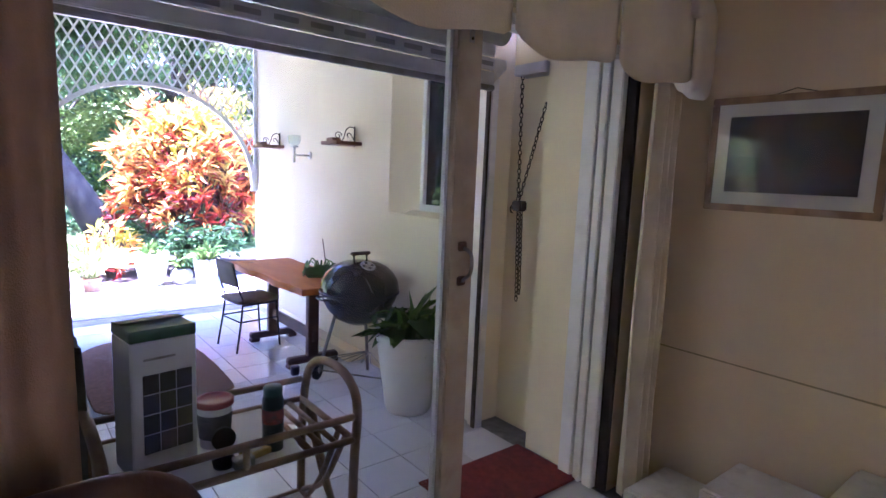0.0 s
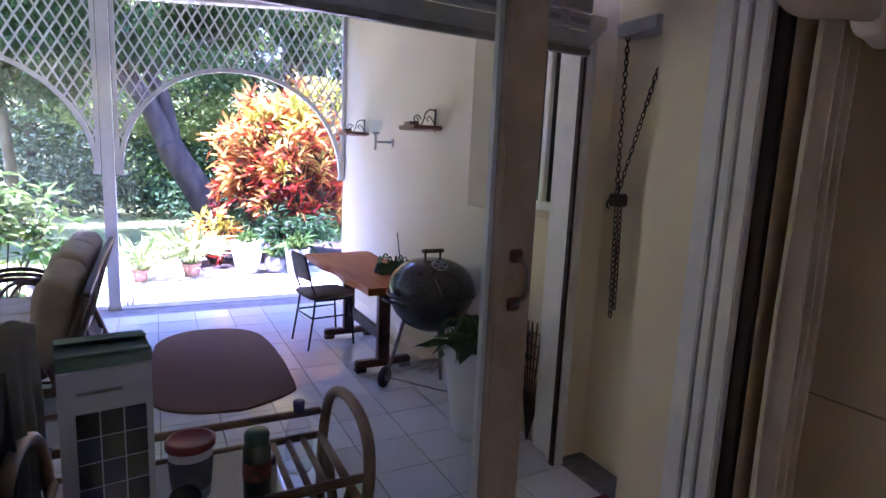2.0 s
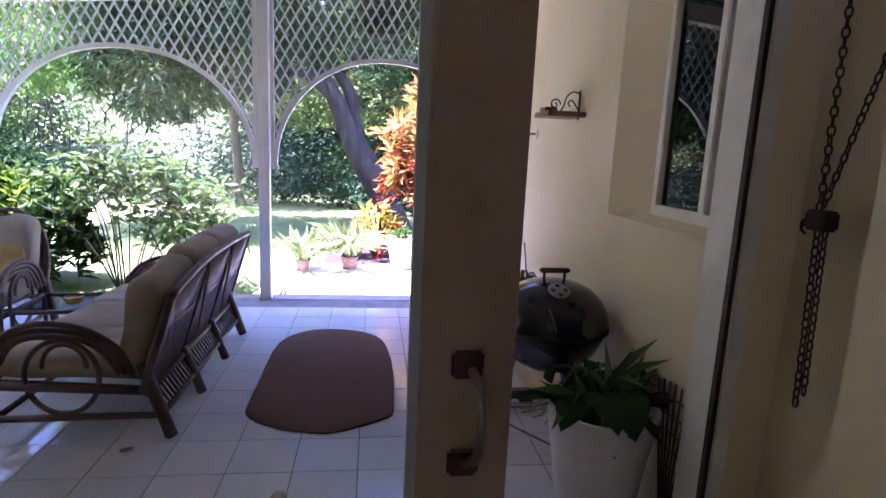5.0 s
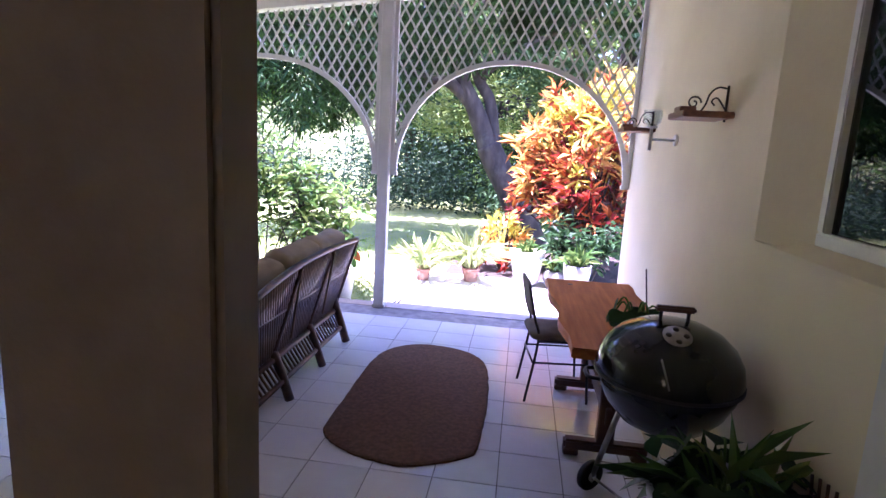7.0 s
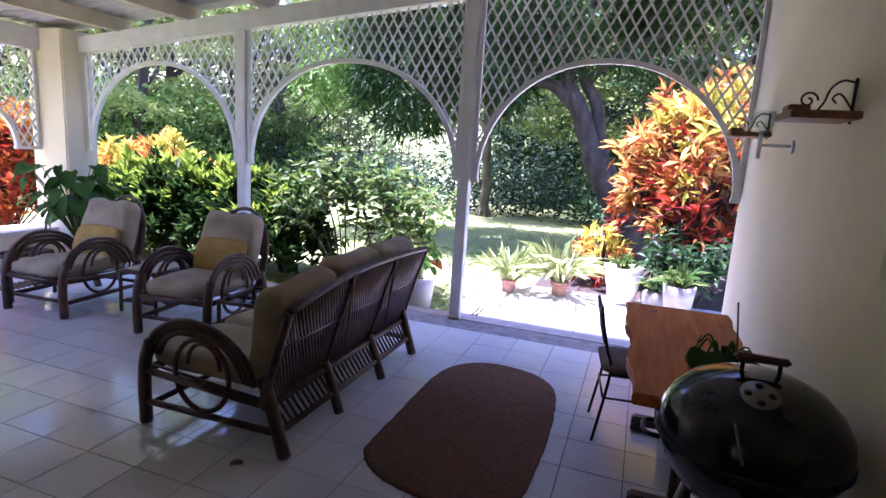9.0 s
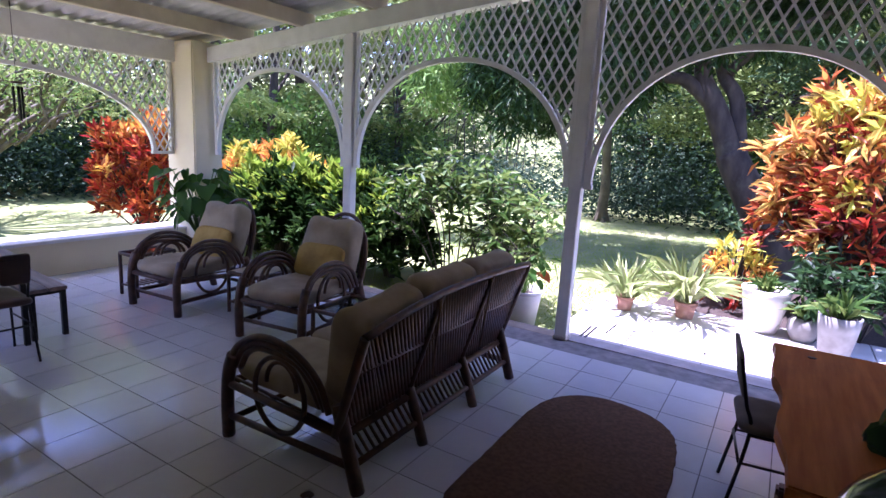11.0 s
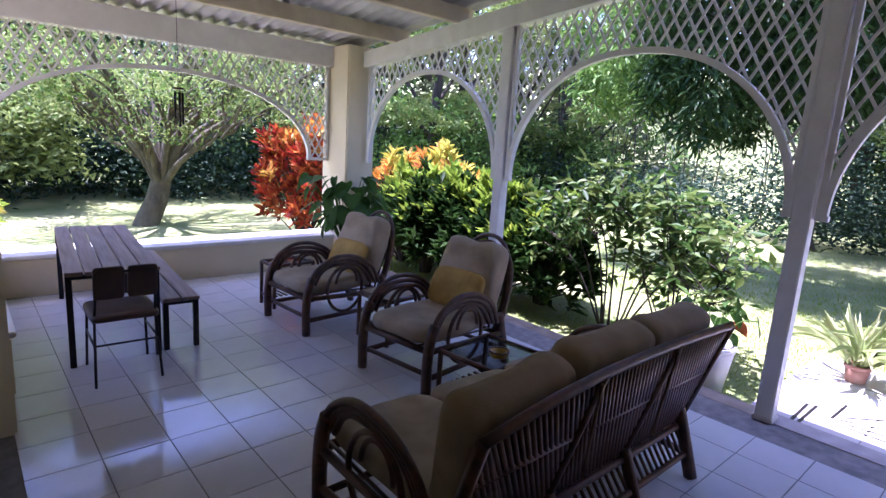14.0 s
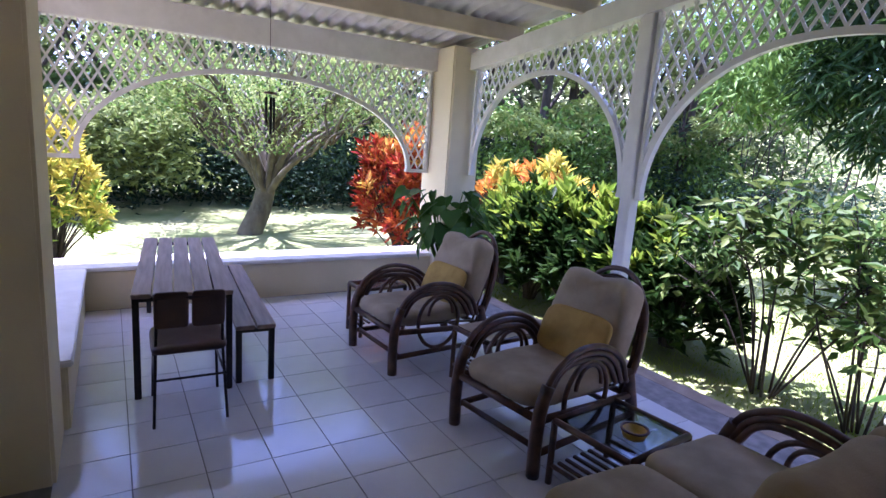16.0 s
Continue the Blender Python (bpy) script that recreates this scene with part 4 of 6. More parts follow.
# inlaid strokes in the paving
def inlay(name, label, lines):
    t = thing(name, label, "inlay", pose(0, 0, 0), kind="structure")
    for (xa, ya), (xb, yb), w in lines:
        d = Vector((xb - xa, yb - ya, 0))
        s = Vector((-d.y, d.x, 0)).normalized() * w * 1.6
        bm = bmesh.new()
        q = [Vector((xa, ya, 0)) - s, Vector((xb, yb, 0)) - s, Vector((xb, yb, 0)) + s, Vector((xa, ya, 0)) + s]
        prism(bm, [(v.x, v.y) for v in q], pose(0, 0, -0.03), 0.0065)
        part("stroke", bm, BLACK_STEEL, t)


inlay("paving_inlay", "dark strokes inlaid in the pale paving", [((-0.06, 6.40), (-0.07, 6.78), 0.007), ((-0.02, 6.38), (-0.02, 6.80), 0.007), ((0.10, 6.66), (0.11, 7.0), 0.006), ((0.13, 6.72), (0.34, 6.95), 0.005), ((0.14, 6.68), (0.45, 6.82), 0.005),
                                                   ((0.15, 6.64), (0.55, 6.70), 0.005), ((0.17, 6.59), (0.60, 6.58), 0.005), ((0.34, 7.07), (1.22, 6.53), 0.006)])


# ---- trees ----
def spreading_tree():
    t = thing("spreading_tree", "pale barked spreading tree with many forked limbs", "tree", pose(-10.0, 5.25, -0.32))
    bm = bmesh.new()
    limb(bm, [(0.05, -0.38, -0.15), (0.04, -0.28, 0.15), (0.0, -0.10, 0.55), (0, 0, 0.95), (-0.03, 0.08, 1.2)], 0.23, 0.14, 12)
    part("trunk", bm, BARK_PALE, t)
    bm = bmesh.new()
    rnd = random.Random(11)
    tips = []
    for k in range(26):
        a = 2.4 * k + rnd.uniform(-0.2, 0.2)
        reach, rise = rnd.uniform(0.9, 3.0), rnd.uniform(1.1, 2.6)
        b = Vector((0, 0, 0.66 + 0.11 * (k % 5)))
        c = Vector((math.cos(a), math.sin(a), 0))
        w = [Vector((rnd.uniform(-0.16, 0.16), rnd.uniform(-0.16, 0.16), rnd.uniform(-0.12, 0.12))) for _ in range(2)]
        p1, p2, p3 = b + c * reach * 0.22 + Vector((0, 0, rise * 0.38)) + w[0] * 0.5, b + c * reach * 0.6 + Vector((0, 0, rise * 0.72)) + w[1], b + c * reach + Vector((0, 0, rise))
        limb(bm, [b, p1, p2, p3], 0.068, 0.018, 7)
        for m in range(7):
            a2 = a + rnd.uniform(-1.0, 1.0)
            s = p1.lerp(p3, rnd.uniform(0.1, 0.85))
            e = s + Vector((math.cos(a2), math.sin(a2), 0)) * rnd.uniform(0.4, 1.0) + Vector((0, 0, rnd.uniform(0.3, 0.95)))
            limb(bm, [s, s.lerp(e, 0.5) + Vector((rnd.uniform(-0.1, 0.1), rnd.uniform(-0.1, 0.1), 0.05)), e], 0.028, 0.008, 5)
            tips.append(e)
        tips.append(p3)
    part("limb", bm, BARK_PALE, t)["kind"] = "stuff"
    c = np.array([list(v) for v in tips])
    c = np.concatenate([c + np.random.normal(size=c.shape) * [0.35, 0.35, 0.2] for _ in range(3)])
    p = clumps(c, [0.15, 0.15, 0.09], 18)
    leaves("crown", p, unit(len(p)) + np.array([0, 0, -0.1]), np.random.uniform(0.07, 0.13, len(p)), 0.035, L_PALE, t)
    # Inner leaves use a darker green, crown shade put into their colour.
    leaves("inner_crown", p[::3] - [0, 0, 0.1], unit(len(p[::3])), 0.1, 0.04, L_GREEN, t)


def big_tree():
    t = thing("mango_tree", "large dark leaved tree with a leaning forked trunk", "tree", pose(0, 11.8, -0.2))
    bm = bmesh.new()
    limb(bm, [(1.50, 0.1, -0.15), (1.28, 0.05, 0.35), (0.92, 0, 1.05), (0.62, 0, 1.55), (0.44, 0, 1.88)], 0.30, 0.235, 14)
    part("trunk", bm, BARK, t)
    bm = bmesh.new()
    limb(bm, [(0.48, 0, 1.75), (0.24, -0.02, 2.35), (0.05, -0.05, 2.75), (-0.12, 0.0, 3.1), (-0.2, 0.1, 3.9), (-0.5, 0.1, 5.2)], 0.20, 0.09, 12)
    limb(bm, [(0.62, 0.02, 1.6), (0.50, 0.08, 2.25), (0.40, 0.1, 2.75), (0.14, 0.1, 3.2), (0.05, 0.1, 4.0), (0.5, 0.3, 5.4)], 0.135, 0.08, 11)
    limb(bm, [(0.10, -0.05, 2.62), (-0.35, -0.1, 3.0), (-0.75, -0.15, 3.06), (-1.6, -0.2, 3.35), (-3.6, -0.4, 4.1)], 0.13, 0.04, 10)
    limb(bm, [(0.2, 0.1, 3.1), (0.8, 0.0, 3.6), (2.6, 0.3, 4.5)], 0.09, 0.035, 8)
    for k in range(9):
        limb(bm, [(-0.6 - 0.35 * k, -0.2, 3.1 + 0.1 * k), (-0.9 - 0.38 * k, -0.5 + 0.2 * (k % 3), 3.0 + 0.16 * k), (-1.15 - 0.4 * k, -0.9 + 0.5 * (k % 4), 2.75 + 0.2 * k)], 0.025, 0.008, 5)
    part("limb", bm, BARK, t)["kind"] = "stuff"
    u = unit(400)
    c = u * np.random.uniform(0.6, 1.0, (400, 1)) * [3.9, 2.4, 1.9] + [-1.5, 0.2, 5.0]
    low = np.stack([np.random.uniform(-5.3, -0.9, 150), np.random.uniform(-1.6, 1.2, 150), np.random.uniform(0.0, 1.5, 150)], 1)
    low[:, 2] += 2.55 + 0.10 * np.sin(low[:, 0] * 2.3) - 0.35 * np.exp(-((low[:, 0] + 2.6) / 0.6) ** 2)
    right = np.stack([np.random.uniform(0.4, 3.6, 70), np.random.uniform(-0.4, 1.4, 70), np.random.uniform(4.1, 5.4, 70)], 1)
    c = np.concatenate([c, low, right])
    per = 70
    cc = np.repeat(c, per, 0)
    w = unit(len(cc)) * [0.9, 0.9, 0.5] + [0, 0, -0.55]
    p = cc + w * 0.10 + np.random.normal(size=cc.shape) * 0.14
    # West and top clusters take lighter green: sunlight put into the leaf colour.
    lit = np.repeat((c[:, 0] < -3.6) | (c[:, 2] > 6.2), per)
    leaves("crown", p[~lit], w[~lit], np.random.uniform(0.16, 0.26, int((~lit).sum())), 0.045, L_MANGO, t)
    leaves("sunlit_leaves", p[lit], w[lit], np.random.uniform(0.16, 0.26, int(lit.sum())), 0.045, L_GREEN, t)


def wood_tree(label, mat, mat_low, height, spread, seed):
    rnd = random.Random(seed)
    np.random.seed(seed)
    t = thing("wood_tree", label, "tree", pose(0, 0, -0.4), "trees round the lawn")
    bm = bmesh.new()
    top = []
    limb(bm, [(0, 0, -0.2), (rnd.uniform(-0.2, 0.2), 0, height * 0.3), (rnd.uniform(-0.4, 0.4), rnd.uniform(-0.3, 0.3), height * 0.75)], 0.20, 0.06, 8)
    for k in range(7):
        a = rnd.uniform(0, 6.28)
        z = height * rnd.uniform(0.25, 0.6)
        limb(bm, [(0, 0, z), (math.cos(a) * spread * 0.35, math.sin(a) * spread * 0.35, z + height * 0.12), (math.cos(a) * spread * 0.75, math.sin(a) * spread * 0.75, z + height * 0.3)], 0.07, 0.02, 6)
    part("trunk", bm, BARK, t)
    n = 58
    u = unit(n)
    c = u * np.random.uniform(0.5, 1.0, (n, 1)) ** 0.5 * [spread, spread, height * 0.42] + [0, 0, height * 0.6]
    p = np.repeat(c, 150, 0)
    d = unit(len(p))
    d[:, 2] = np.abs(d[:, 2]) * 0.9 - 0.1
    p = p + d * np.random.uniform(0.35, 1.0, (len(p), 1)) ** 0.4 * np.repeat(np.random.uniform(0.5, 1.0, (n, 1)), 150, 0) * [0.75, 0.75, 0.45]
    leaves("crown", p, d * [1, 1, 0.4] + unit(len(p)) * 0.5 + [0, 0, -0.25], np.random.uniform(0.12, 0.24, len(p)), 0.075, mat, t)
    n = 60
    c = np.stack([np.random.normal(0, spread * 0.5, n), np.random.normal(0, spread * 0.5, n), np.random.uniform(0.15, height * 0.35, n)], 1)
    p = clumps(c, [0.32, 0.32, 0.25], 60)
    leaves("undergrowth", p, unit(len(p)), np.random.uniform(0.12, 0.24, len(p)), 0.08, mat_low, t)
    return t


spreading_tree()
big_tree()


def slim_tree():
    t = thing("lawn_tree", "slender grey trunked tree across the lawn", "tree", pose(-2.75, 16.3, -0.35))
    bm = bmesh.new()
    limb(bm, [(0, 0, -0.1), (-0.02, 0, 0.3), (0.0, 0, 1.2), (-0.1, 0, 3.2), (0.1, 0, 5.5)], 0.17, 0.07, 10)
    for k in range(6):
        a = 1.05 * k
        limb(bm, [(0.05 * math.cos(a), 0.05 * math.sin(a), 0.45), (0.2 * math.cos(a), 0.2 * math.sin(a), 0.12), (0.42 * math.cos(a), 0.42 * math.sin(a), -0.03)], 0.07, 0.03, 6)
        limb(bm, [(0, 0, 3.0 + 0.3 * k), (0.8 * math.cos(a), 0.8 * math.sin(a), 3.6 + 0.3 * k), (1.7 * math.cos(a), 1.7 * math.sin(a), 3.9 + 0.4 * k)], 0.05, 0.015, 6)
    part("trunk", bm, BARK_PALE, t)
    u = unit(60)
    c = u * np.random.uniform(0.5, 1.0, (60, 1)) * [2.0, 1.8, 1.5] + [0, 0, 5.0]
    p = clumps(c, [0.3, 0.3, 0.2], 70)
    leaves("crown", p, unit(len(p)) + [0, 0, -0.3], np.random.uniform(0.14, 0.24, len(p)), 0.07, L_GREEN, t)


slim_tree()
# Darker low leaves carry deep shade, pale crowns sunlight, in their colour.
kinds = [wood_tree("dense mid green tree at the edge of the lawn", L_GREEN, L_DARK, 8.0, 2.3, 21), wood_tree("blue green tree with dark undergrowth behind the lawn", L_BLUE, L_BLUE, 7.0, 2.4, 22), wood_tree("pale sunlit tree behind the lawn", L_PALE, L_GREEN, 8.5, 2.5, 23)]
spots = [(-16.8, 3.2), (-16.4, 7.4), (-15.8, 11.0), (-16.2, -0.6), (-12.5, 15.0), (-11.0, 18.2), (-3.2, 22.5), (-1.2, 25.5), (0.9, 20.5), (3.8, 18.0), (6.6, 16.5), (-17.8, 5.0), (-18.0, 9.5), (-17.5, 1.0), (-13.5, 19.0), (-12.6, 22.5), (-1.6, 24.0), (0.0, 23.0), (4.5, 22.0), (5.0, 13.2),
         (-11.5, -3.5), (-16.5, 14.5), (8.8, 12.0), (-11.2, 12.4)]
dark_spots = [(3.3, 14.8), (5.6, 15.2)]
rnd = random.Random(5)
for i, (x, y) in enumerate(spots):
    m = pose(x, y, -0.45, 0, 0, rnd.uniform(0, 360))
    if i < 3:
        kinds[i].matrix_world = m
    else:
        copy_thing(kinds[(2, 0, 1, 2, 2)[i % 5]], m)
for x, y in dark_spots:
    copy_thing(kinds[1], pose(x, y, -0.45, 0, 0, rnd.uniform(0, 360)))


def wood_edge():
    """Low dark growth that closes the view between the trunks."""
    n = 620
    west = np.stack([np.random.uniform(-15.8, -13.2, n), np.random.uniform(-6, 15, n), np.random.gamma(2.0, 0.55, n) - 0.3], 1)
    north = np.stack([np.random.uniform(-15, 8, n), 17.6 + np.random.uniform(-1.0, 2.0, n), np.random.gamma(2.0, 0.55, n) - 0.3], 1)
    gap = (north[:, 0] > -9.8) & (north[:, 0] < -4.8)
    north[gap, 2] = north[gap, 2] * 0.5 - 0.2
    p = clumps(np.concatenate([west, north]), [0.40, 0.40, 0.28], 40)
    # Deep shade of this growth is put into its dark leaf colour.
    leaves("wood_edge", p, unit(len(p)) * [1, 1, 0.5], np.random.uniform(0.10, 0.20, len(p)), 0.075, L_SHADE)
    tagged(bpy.data.objects["wood_edge"], "dark undergrowth along the edge of the lawn", "undergrowth", kind="stuff")
    n = 150
    c = np.stack([np.random.uniform(-13.2, -12.0, n), np.random.uniform(0.8, 4.2, n), np.random.uniform(0.5, 2.0, n)], 1)
    p = clumps(c, [0.26, 0.26, 0.12], 40)
    # Pale leaves carry the sunlight on the scrub in their colour.
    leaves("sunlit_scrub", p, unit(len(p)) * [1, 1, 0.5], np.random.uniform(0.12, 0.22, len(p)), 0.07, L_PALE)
    tagged(bpy.data.objects["sunlit_scrub"], "sunlit pale green scrub at the edge of the lawn", "undergrowth", kind="stuff")
    n = 170
    c = np.stack([np.random.uniform(-1.6, 3.2, n), np.random.uniform(16.2, 17.4, n), np.random.uniform(1.9, 5.0, n)], 1)
    p = clumps(c, [0.34, 0.30, 0.10], 44)
    # Likewise sunlight put into pale leaf colour.
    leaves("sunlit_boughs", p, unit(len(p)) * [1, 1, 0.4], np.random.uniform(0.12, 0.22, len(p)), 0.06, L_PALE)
    tagged(bpy.data.objects["sunlit_boughs"], "sunlit pale green boughs beyond the lawn", "foliage", kind="stuff")
    n = 800
    a = np.random.uniform(-0.2, 1.9, n)
    p = clumps(np.stack([-24 * np.sin(a) - 1 + np.random.normal(0, 1, n), 26 * np.cos(a) + 4 + np.random.normal(0, 1, n), np.random.uniform(0, 9.5, n)], 1)[(a < 0.05) | (a > 0.5)], [0.7, 0.7, 0.55], 44)
    leaves("far_wood", p, unit(len(p)) * [1, 1, 0.4], np.random.uniform(0.3, 0.5, len(p)), 0.2, L_SCRUB)
    tagged(bpy.data.objects["far_wood"], "pale hazy woodland beyond the garden", "woodland", kind="stuff")


wood_edge()


def bank_scrub():
    n = 520
    c = np.stack([np.random.uniform(-26, 6, n), 24 + 30 * np.random.uniform(0, 1, n) ** 0.6, np.zeros(n)], 1)
    c[:, 2] = 0.30 * (c[:, 1] - 24) + np.random.uniform(-0.5, 0.6, n) + np.where(c[:, 1] > 46, np.random.uniform(0, 6, n), 0)
    p = clumps(c, [0.9, 0.6, 0.30], 70)
    leaves("bank_scrub", p, unit(len(p)) * [1, 1, 0.4], np.random.uniform(0.2, 0.4, len(p)), 0.16, L_SCRUB)
    tagged(bpy.data.objects["bank_scrub"], "pale sunlit scrub on the rising bank", "scrub", kind="stuff")
    bm = bmesh.new()
    rnd = random.Random(9)
    for i in range(15):
        x, y = rnd.uniform(-10.5, -5.0), rnd.uniform(19.5, 22.5)
        h = rnd.uniform(3.0, 5.5)
        limb(bm, [(x, y, -0.5), (x + rnd.uniform(-0.3, 0.3), y, h * 0.5), (x + rnd.uniform(-0.8, 0.8), y, h)], 0.026, 0.012, 5)
    tagged(part("bare_saplings", bm, BARK), "thin bare saplings in front of the bank", "saplings", kind="stuff")


bank_scrub()

# ---- bushes ----
croton("croton_bush", "tall croton bush with yellow, orange and dark red leaves", (2.1, 9.0, -0.1), (1.06, 0.9), 3.4, 340, [L_YELLOW, L_CORAL, L_CORAL, L_CORAL, L_RED, L_MAROON], 0.25, 0.055, 14, 0.13)
croton("croton_bush", "low croton with orange leaves behind the pots", (0.95, 8.75, -0.1), (0.36, 0.35), 0.95, 40, [L_YELLOW, L_ORANGE, L_RED], 0.19, 0.042, 12, 0.2)
croton("croton_bush", "fiery red croton bush beyond the low wall", (-6.95, 6.5, -0.2), (0.82, 0.66), 2.5, 230, [L_ORANGE, L_RED, L_RED, L_RED, L_RED], 0.20, 0.055, 15, 0.08, "", 0.7)
croton("croton_bush", "yellow croton bush beyond the low wall", (-7.7, 2.2, -0.2), (0.66, 0.6), 2.25, 260, [L_YELLOW, L_YELLOW, L_LIME], 0.15, 0.036, 16, 0.08, "", 0.7)
for x, y, r, h in ((-6.5, 8.0, 0.8, 1.95), (-5.6, 8.1, 0.85, 2.12)):
    croton("croton_bush", "orange and yellow croton bush behind the hedge", (x, y, -0.2), (r, 0.6), h, 130, [L_YELLOW, L_ORANGE, L_ORANGE, L_MAROON], 0.21, 0.05, 14, 0.15, "", 0.7)
# Leaves below the lime tips are coloured dark to carry the hedge's shade.
for x, y, h in ((-5.45, 7.3, 1.55), (-4.75, 7.15, 1.62), (-4.1, 7.2, 1.64), (-3.45, 7.25, 1.60), (-2.95, 7.4, 1.50)):
    croton("croton_hedge_bush", "green hedge croton with lime yellow tips", (x, y, -0.17), (0.62, 0.5), h, 190, [L_LIME, L_HEDGE, L_HEDGE, L_HEDGE, L_HEDGE, L_HEDGE], 0.20, 0.062, 15, 0.10, "croton hedge", 0.85)


def sparse_shrub(at, spread, height, n, mat, label, big=0.13):
    t = thing("leafy_shrub", label, "shrub", pose(*at))
    rnd = random.Random(int(at[0] * 100))
    bm = bmesh.new()
    ends = []
    for i in range(n):
        a = rnd.uniform(0, 6.28)
        r = spread * rnd.uniform(0.25, 1.0)
        e = Vector((math.cos(a) * r, math.sin(a) * r, height * rnd.uniform(0.55, 1.0) - 0.25 * height * (r / spread) ** 2))
        s = Vector((math.cos(a) * 0.08, math.sin(a) * 0.08, 0))
        k = s.lerp(e, 0.5) + Vector((rnd.uniform(-0.08, 0.08), rnd.uniform(-0.08, 0.08), 0.1))
        limb(bm, [s, k, e], 0.011, 0.004, 5)
        for j in range(11):
            b = k.lerp(e, rnd.uniform(0.25, 0.98))
            f = b + Vector((rnd.uniform(-0.26, 0.26), rnd.uniform(-0.26, 0.26), rnd.uniform(-0.05, 0.24)))
            limb(bm, [b, b.lerp(f, 0.5), f], 0.006, 0.003, 4)
            ends.append(f)
        ends.append(e)
    part("branch", bm, BARK, t)["kind"] = "stuff"
    c = np.repeat(np.array([list(v) for v in ends]), 6, 0)
    d = unit(len(c)) * [1, 1, 0.5] + [0, 0, -0.05]
    leaves("foliage", c + d * 0.02 + np.random.normal(size=c.shape) * 0.03, d, np.random.uniform(big * 0.7, big * 1.2, len(c)), big * 0.38, mat, t, 0.15)
    return t


sparse_shrub((-1.9, 7.2, -0.17), 0.80, 1.62, 11, L_VAR, "open shrub with pale edged green leaves by the terrace", 0.15)
sparse_shrub((-1.2, 7.12, -0.17), 0.68, 1.62, 11, L_VAR, "open shrub with pale edged green leaves and thin stems", 0.15)


# ---- pots ----
def pot(name, label, at, profile, mat, soil_r, soil_z, rim=None):
    t = thing(name, label, "pot", pose(*at))
    bm = bmesh.new()
    lathe(bm, profile, 30)
    part("body", bm, mat, t)
    bm = bmesh.new()
    lathe(bm, [(0, soil_z + 0.01), (soil_r * 0.6, soil_z + 0.006), (soil_r, soil_z)], 18)
    part("soil", bm, SOIL, t)
    if rim:
        bm = bmesh.new()
        r, z, h = rim
        lathe(bm, [(r, z), (r + 0.012, z + 0.004), (r + 0.012, z + h), (r - 0.006, z + h), (r - 0.008, z)], 30)
        part("rim", bm, mat, t)
    return t


def strap_plant(parent, z, n, length, width, mat, rise=0.8):
    p = np.random.normal(size=(n, 3)) * [0.03, 0.03, 0.01] + [0, 0, z]
    # each strap is two leaves end to end, arching over
    d = unit(n)
    d[:, 2] = np.abs(d[:, 2]) * 0.8 + rise
    d /= np.linalg.norm(d, axis=1, keepdims=True)
    ln = np.random.uniform(0.6, 1.1, n) * length
    leaves("leaf_base", p, d, ln, width, mat, parent, 0.12, "stuff", 0.18)
    q = p + d * ln[:, None] * 0.5
    d2 = d * [1.5, 1.5, 0.3] + [0, 0, -0.05]
    leaves("leaf_tip", q, d2, ln * 0.75, width * 0.9, mat, parent, 0.12, "stuff", 0.22)


TERRA = [(0, 0), (0.07, 0), (0.095, 0.15), (0.085, 0.15), (0.078, 0.12)]
for (x, y, k, n) in ((0.03, 7.58, 0.95, 46), (0.60, 7.72, 1.15, 64)):
    t = pot("potted_strap_plant", "terracotta pot with an arching pale green strap plant", (x, y, -0.026), [(r * k, z * k) for r, z in TERRA], TERRACOTTA, 0.08 * k, 0.12 * k, (0.088 * k, 0.12 * k, 0.03))
    strap_plant(t, 0.12 * k, n, 0.52 * k, 0.040, L_STRAP, 0.95)
t = pot("urn_pot", "large whitewashed urn pot on the paving", (1.28, 7.80, -0.026), [(0, 0), (0.13, 0), (0.15, 0.05), (0.20, 0.32), (0.215, 0.42), (0.195, 0.42), (0.185, 0.36)], POT_WHITE, 0.185, 0.37, (0.205, 0.39, 0.035))
strap_plant(t, 0.37, 26, 0.22, 0.03, L_VAR)
t = pot("round_pot", "small grey round pot among the plants", (1.62, 7.72, -0.026), [(0, 0), (0.09, 0), (0.14, 0.10), (0.13, 0.19), (0.09, 0.22), (0.08, 0.21)], material("grey_stoneware", (0.27, 0.26, 0.25), 0.6, (0.18, 0.17, 0.16), 8), 0.08, 0.2)
strap_plant(t, 0.2, 24, 0.26, 0.04, L_VAR)
t = pot("tall_pot", "tall grey stoneware pot with green leaves by the wall end", (1.84, 7.35, -0.026), [(0, 0), (0.11, 0), (0.15, 0.28), (0.16, 0.38), (0.145, 0.38), (0.14, 0.34)], bpy.data.materials["grey_stoneware"], 0.14, 0.34)
strap_plant(t, 0.34, 26, 0.30, 0.05, L_VAR)
sparse_shrub((2.0, 8.0, -0.05), 0.55, 0.75, 16, L_DARK, "low dark green shrub in the bed under the croton", 0.14)

t = pot("garden_pot", "large pale pot with a leafy plant by the sofa", (-0.72, 6.60, -0.17), [(0, 0), (0.13, 0), (0.17, 0.30), (0.19, 0.42), (0.175, 0.42), (0.165, 0.36)], POT_WHITE, 0.165, 0.36, (0.18, 0.39, 0.035))


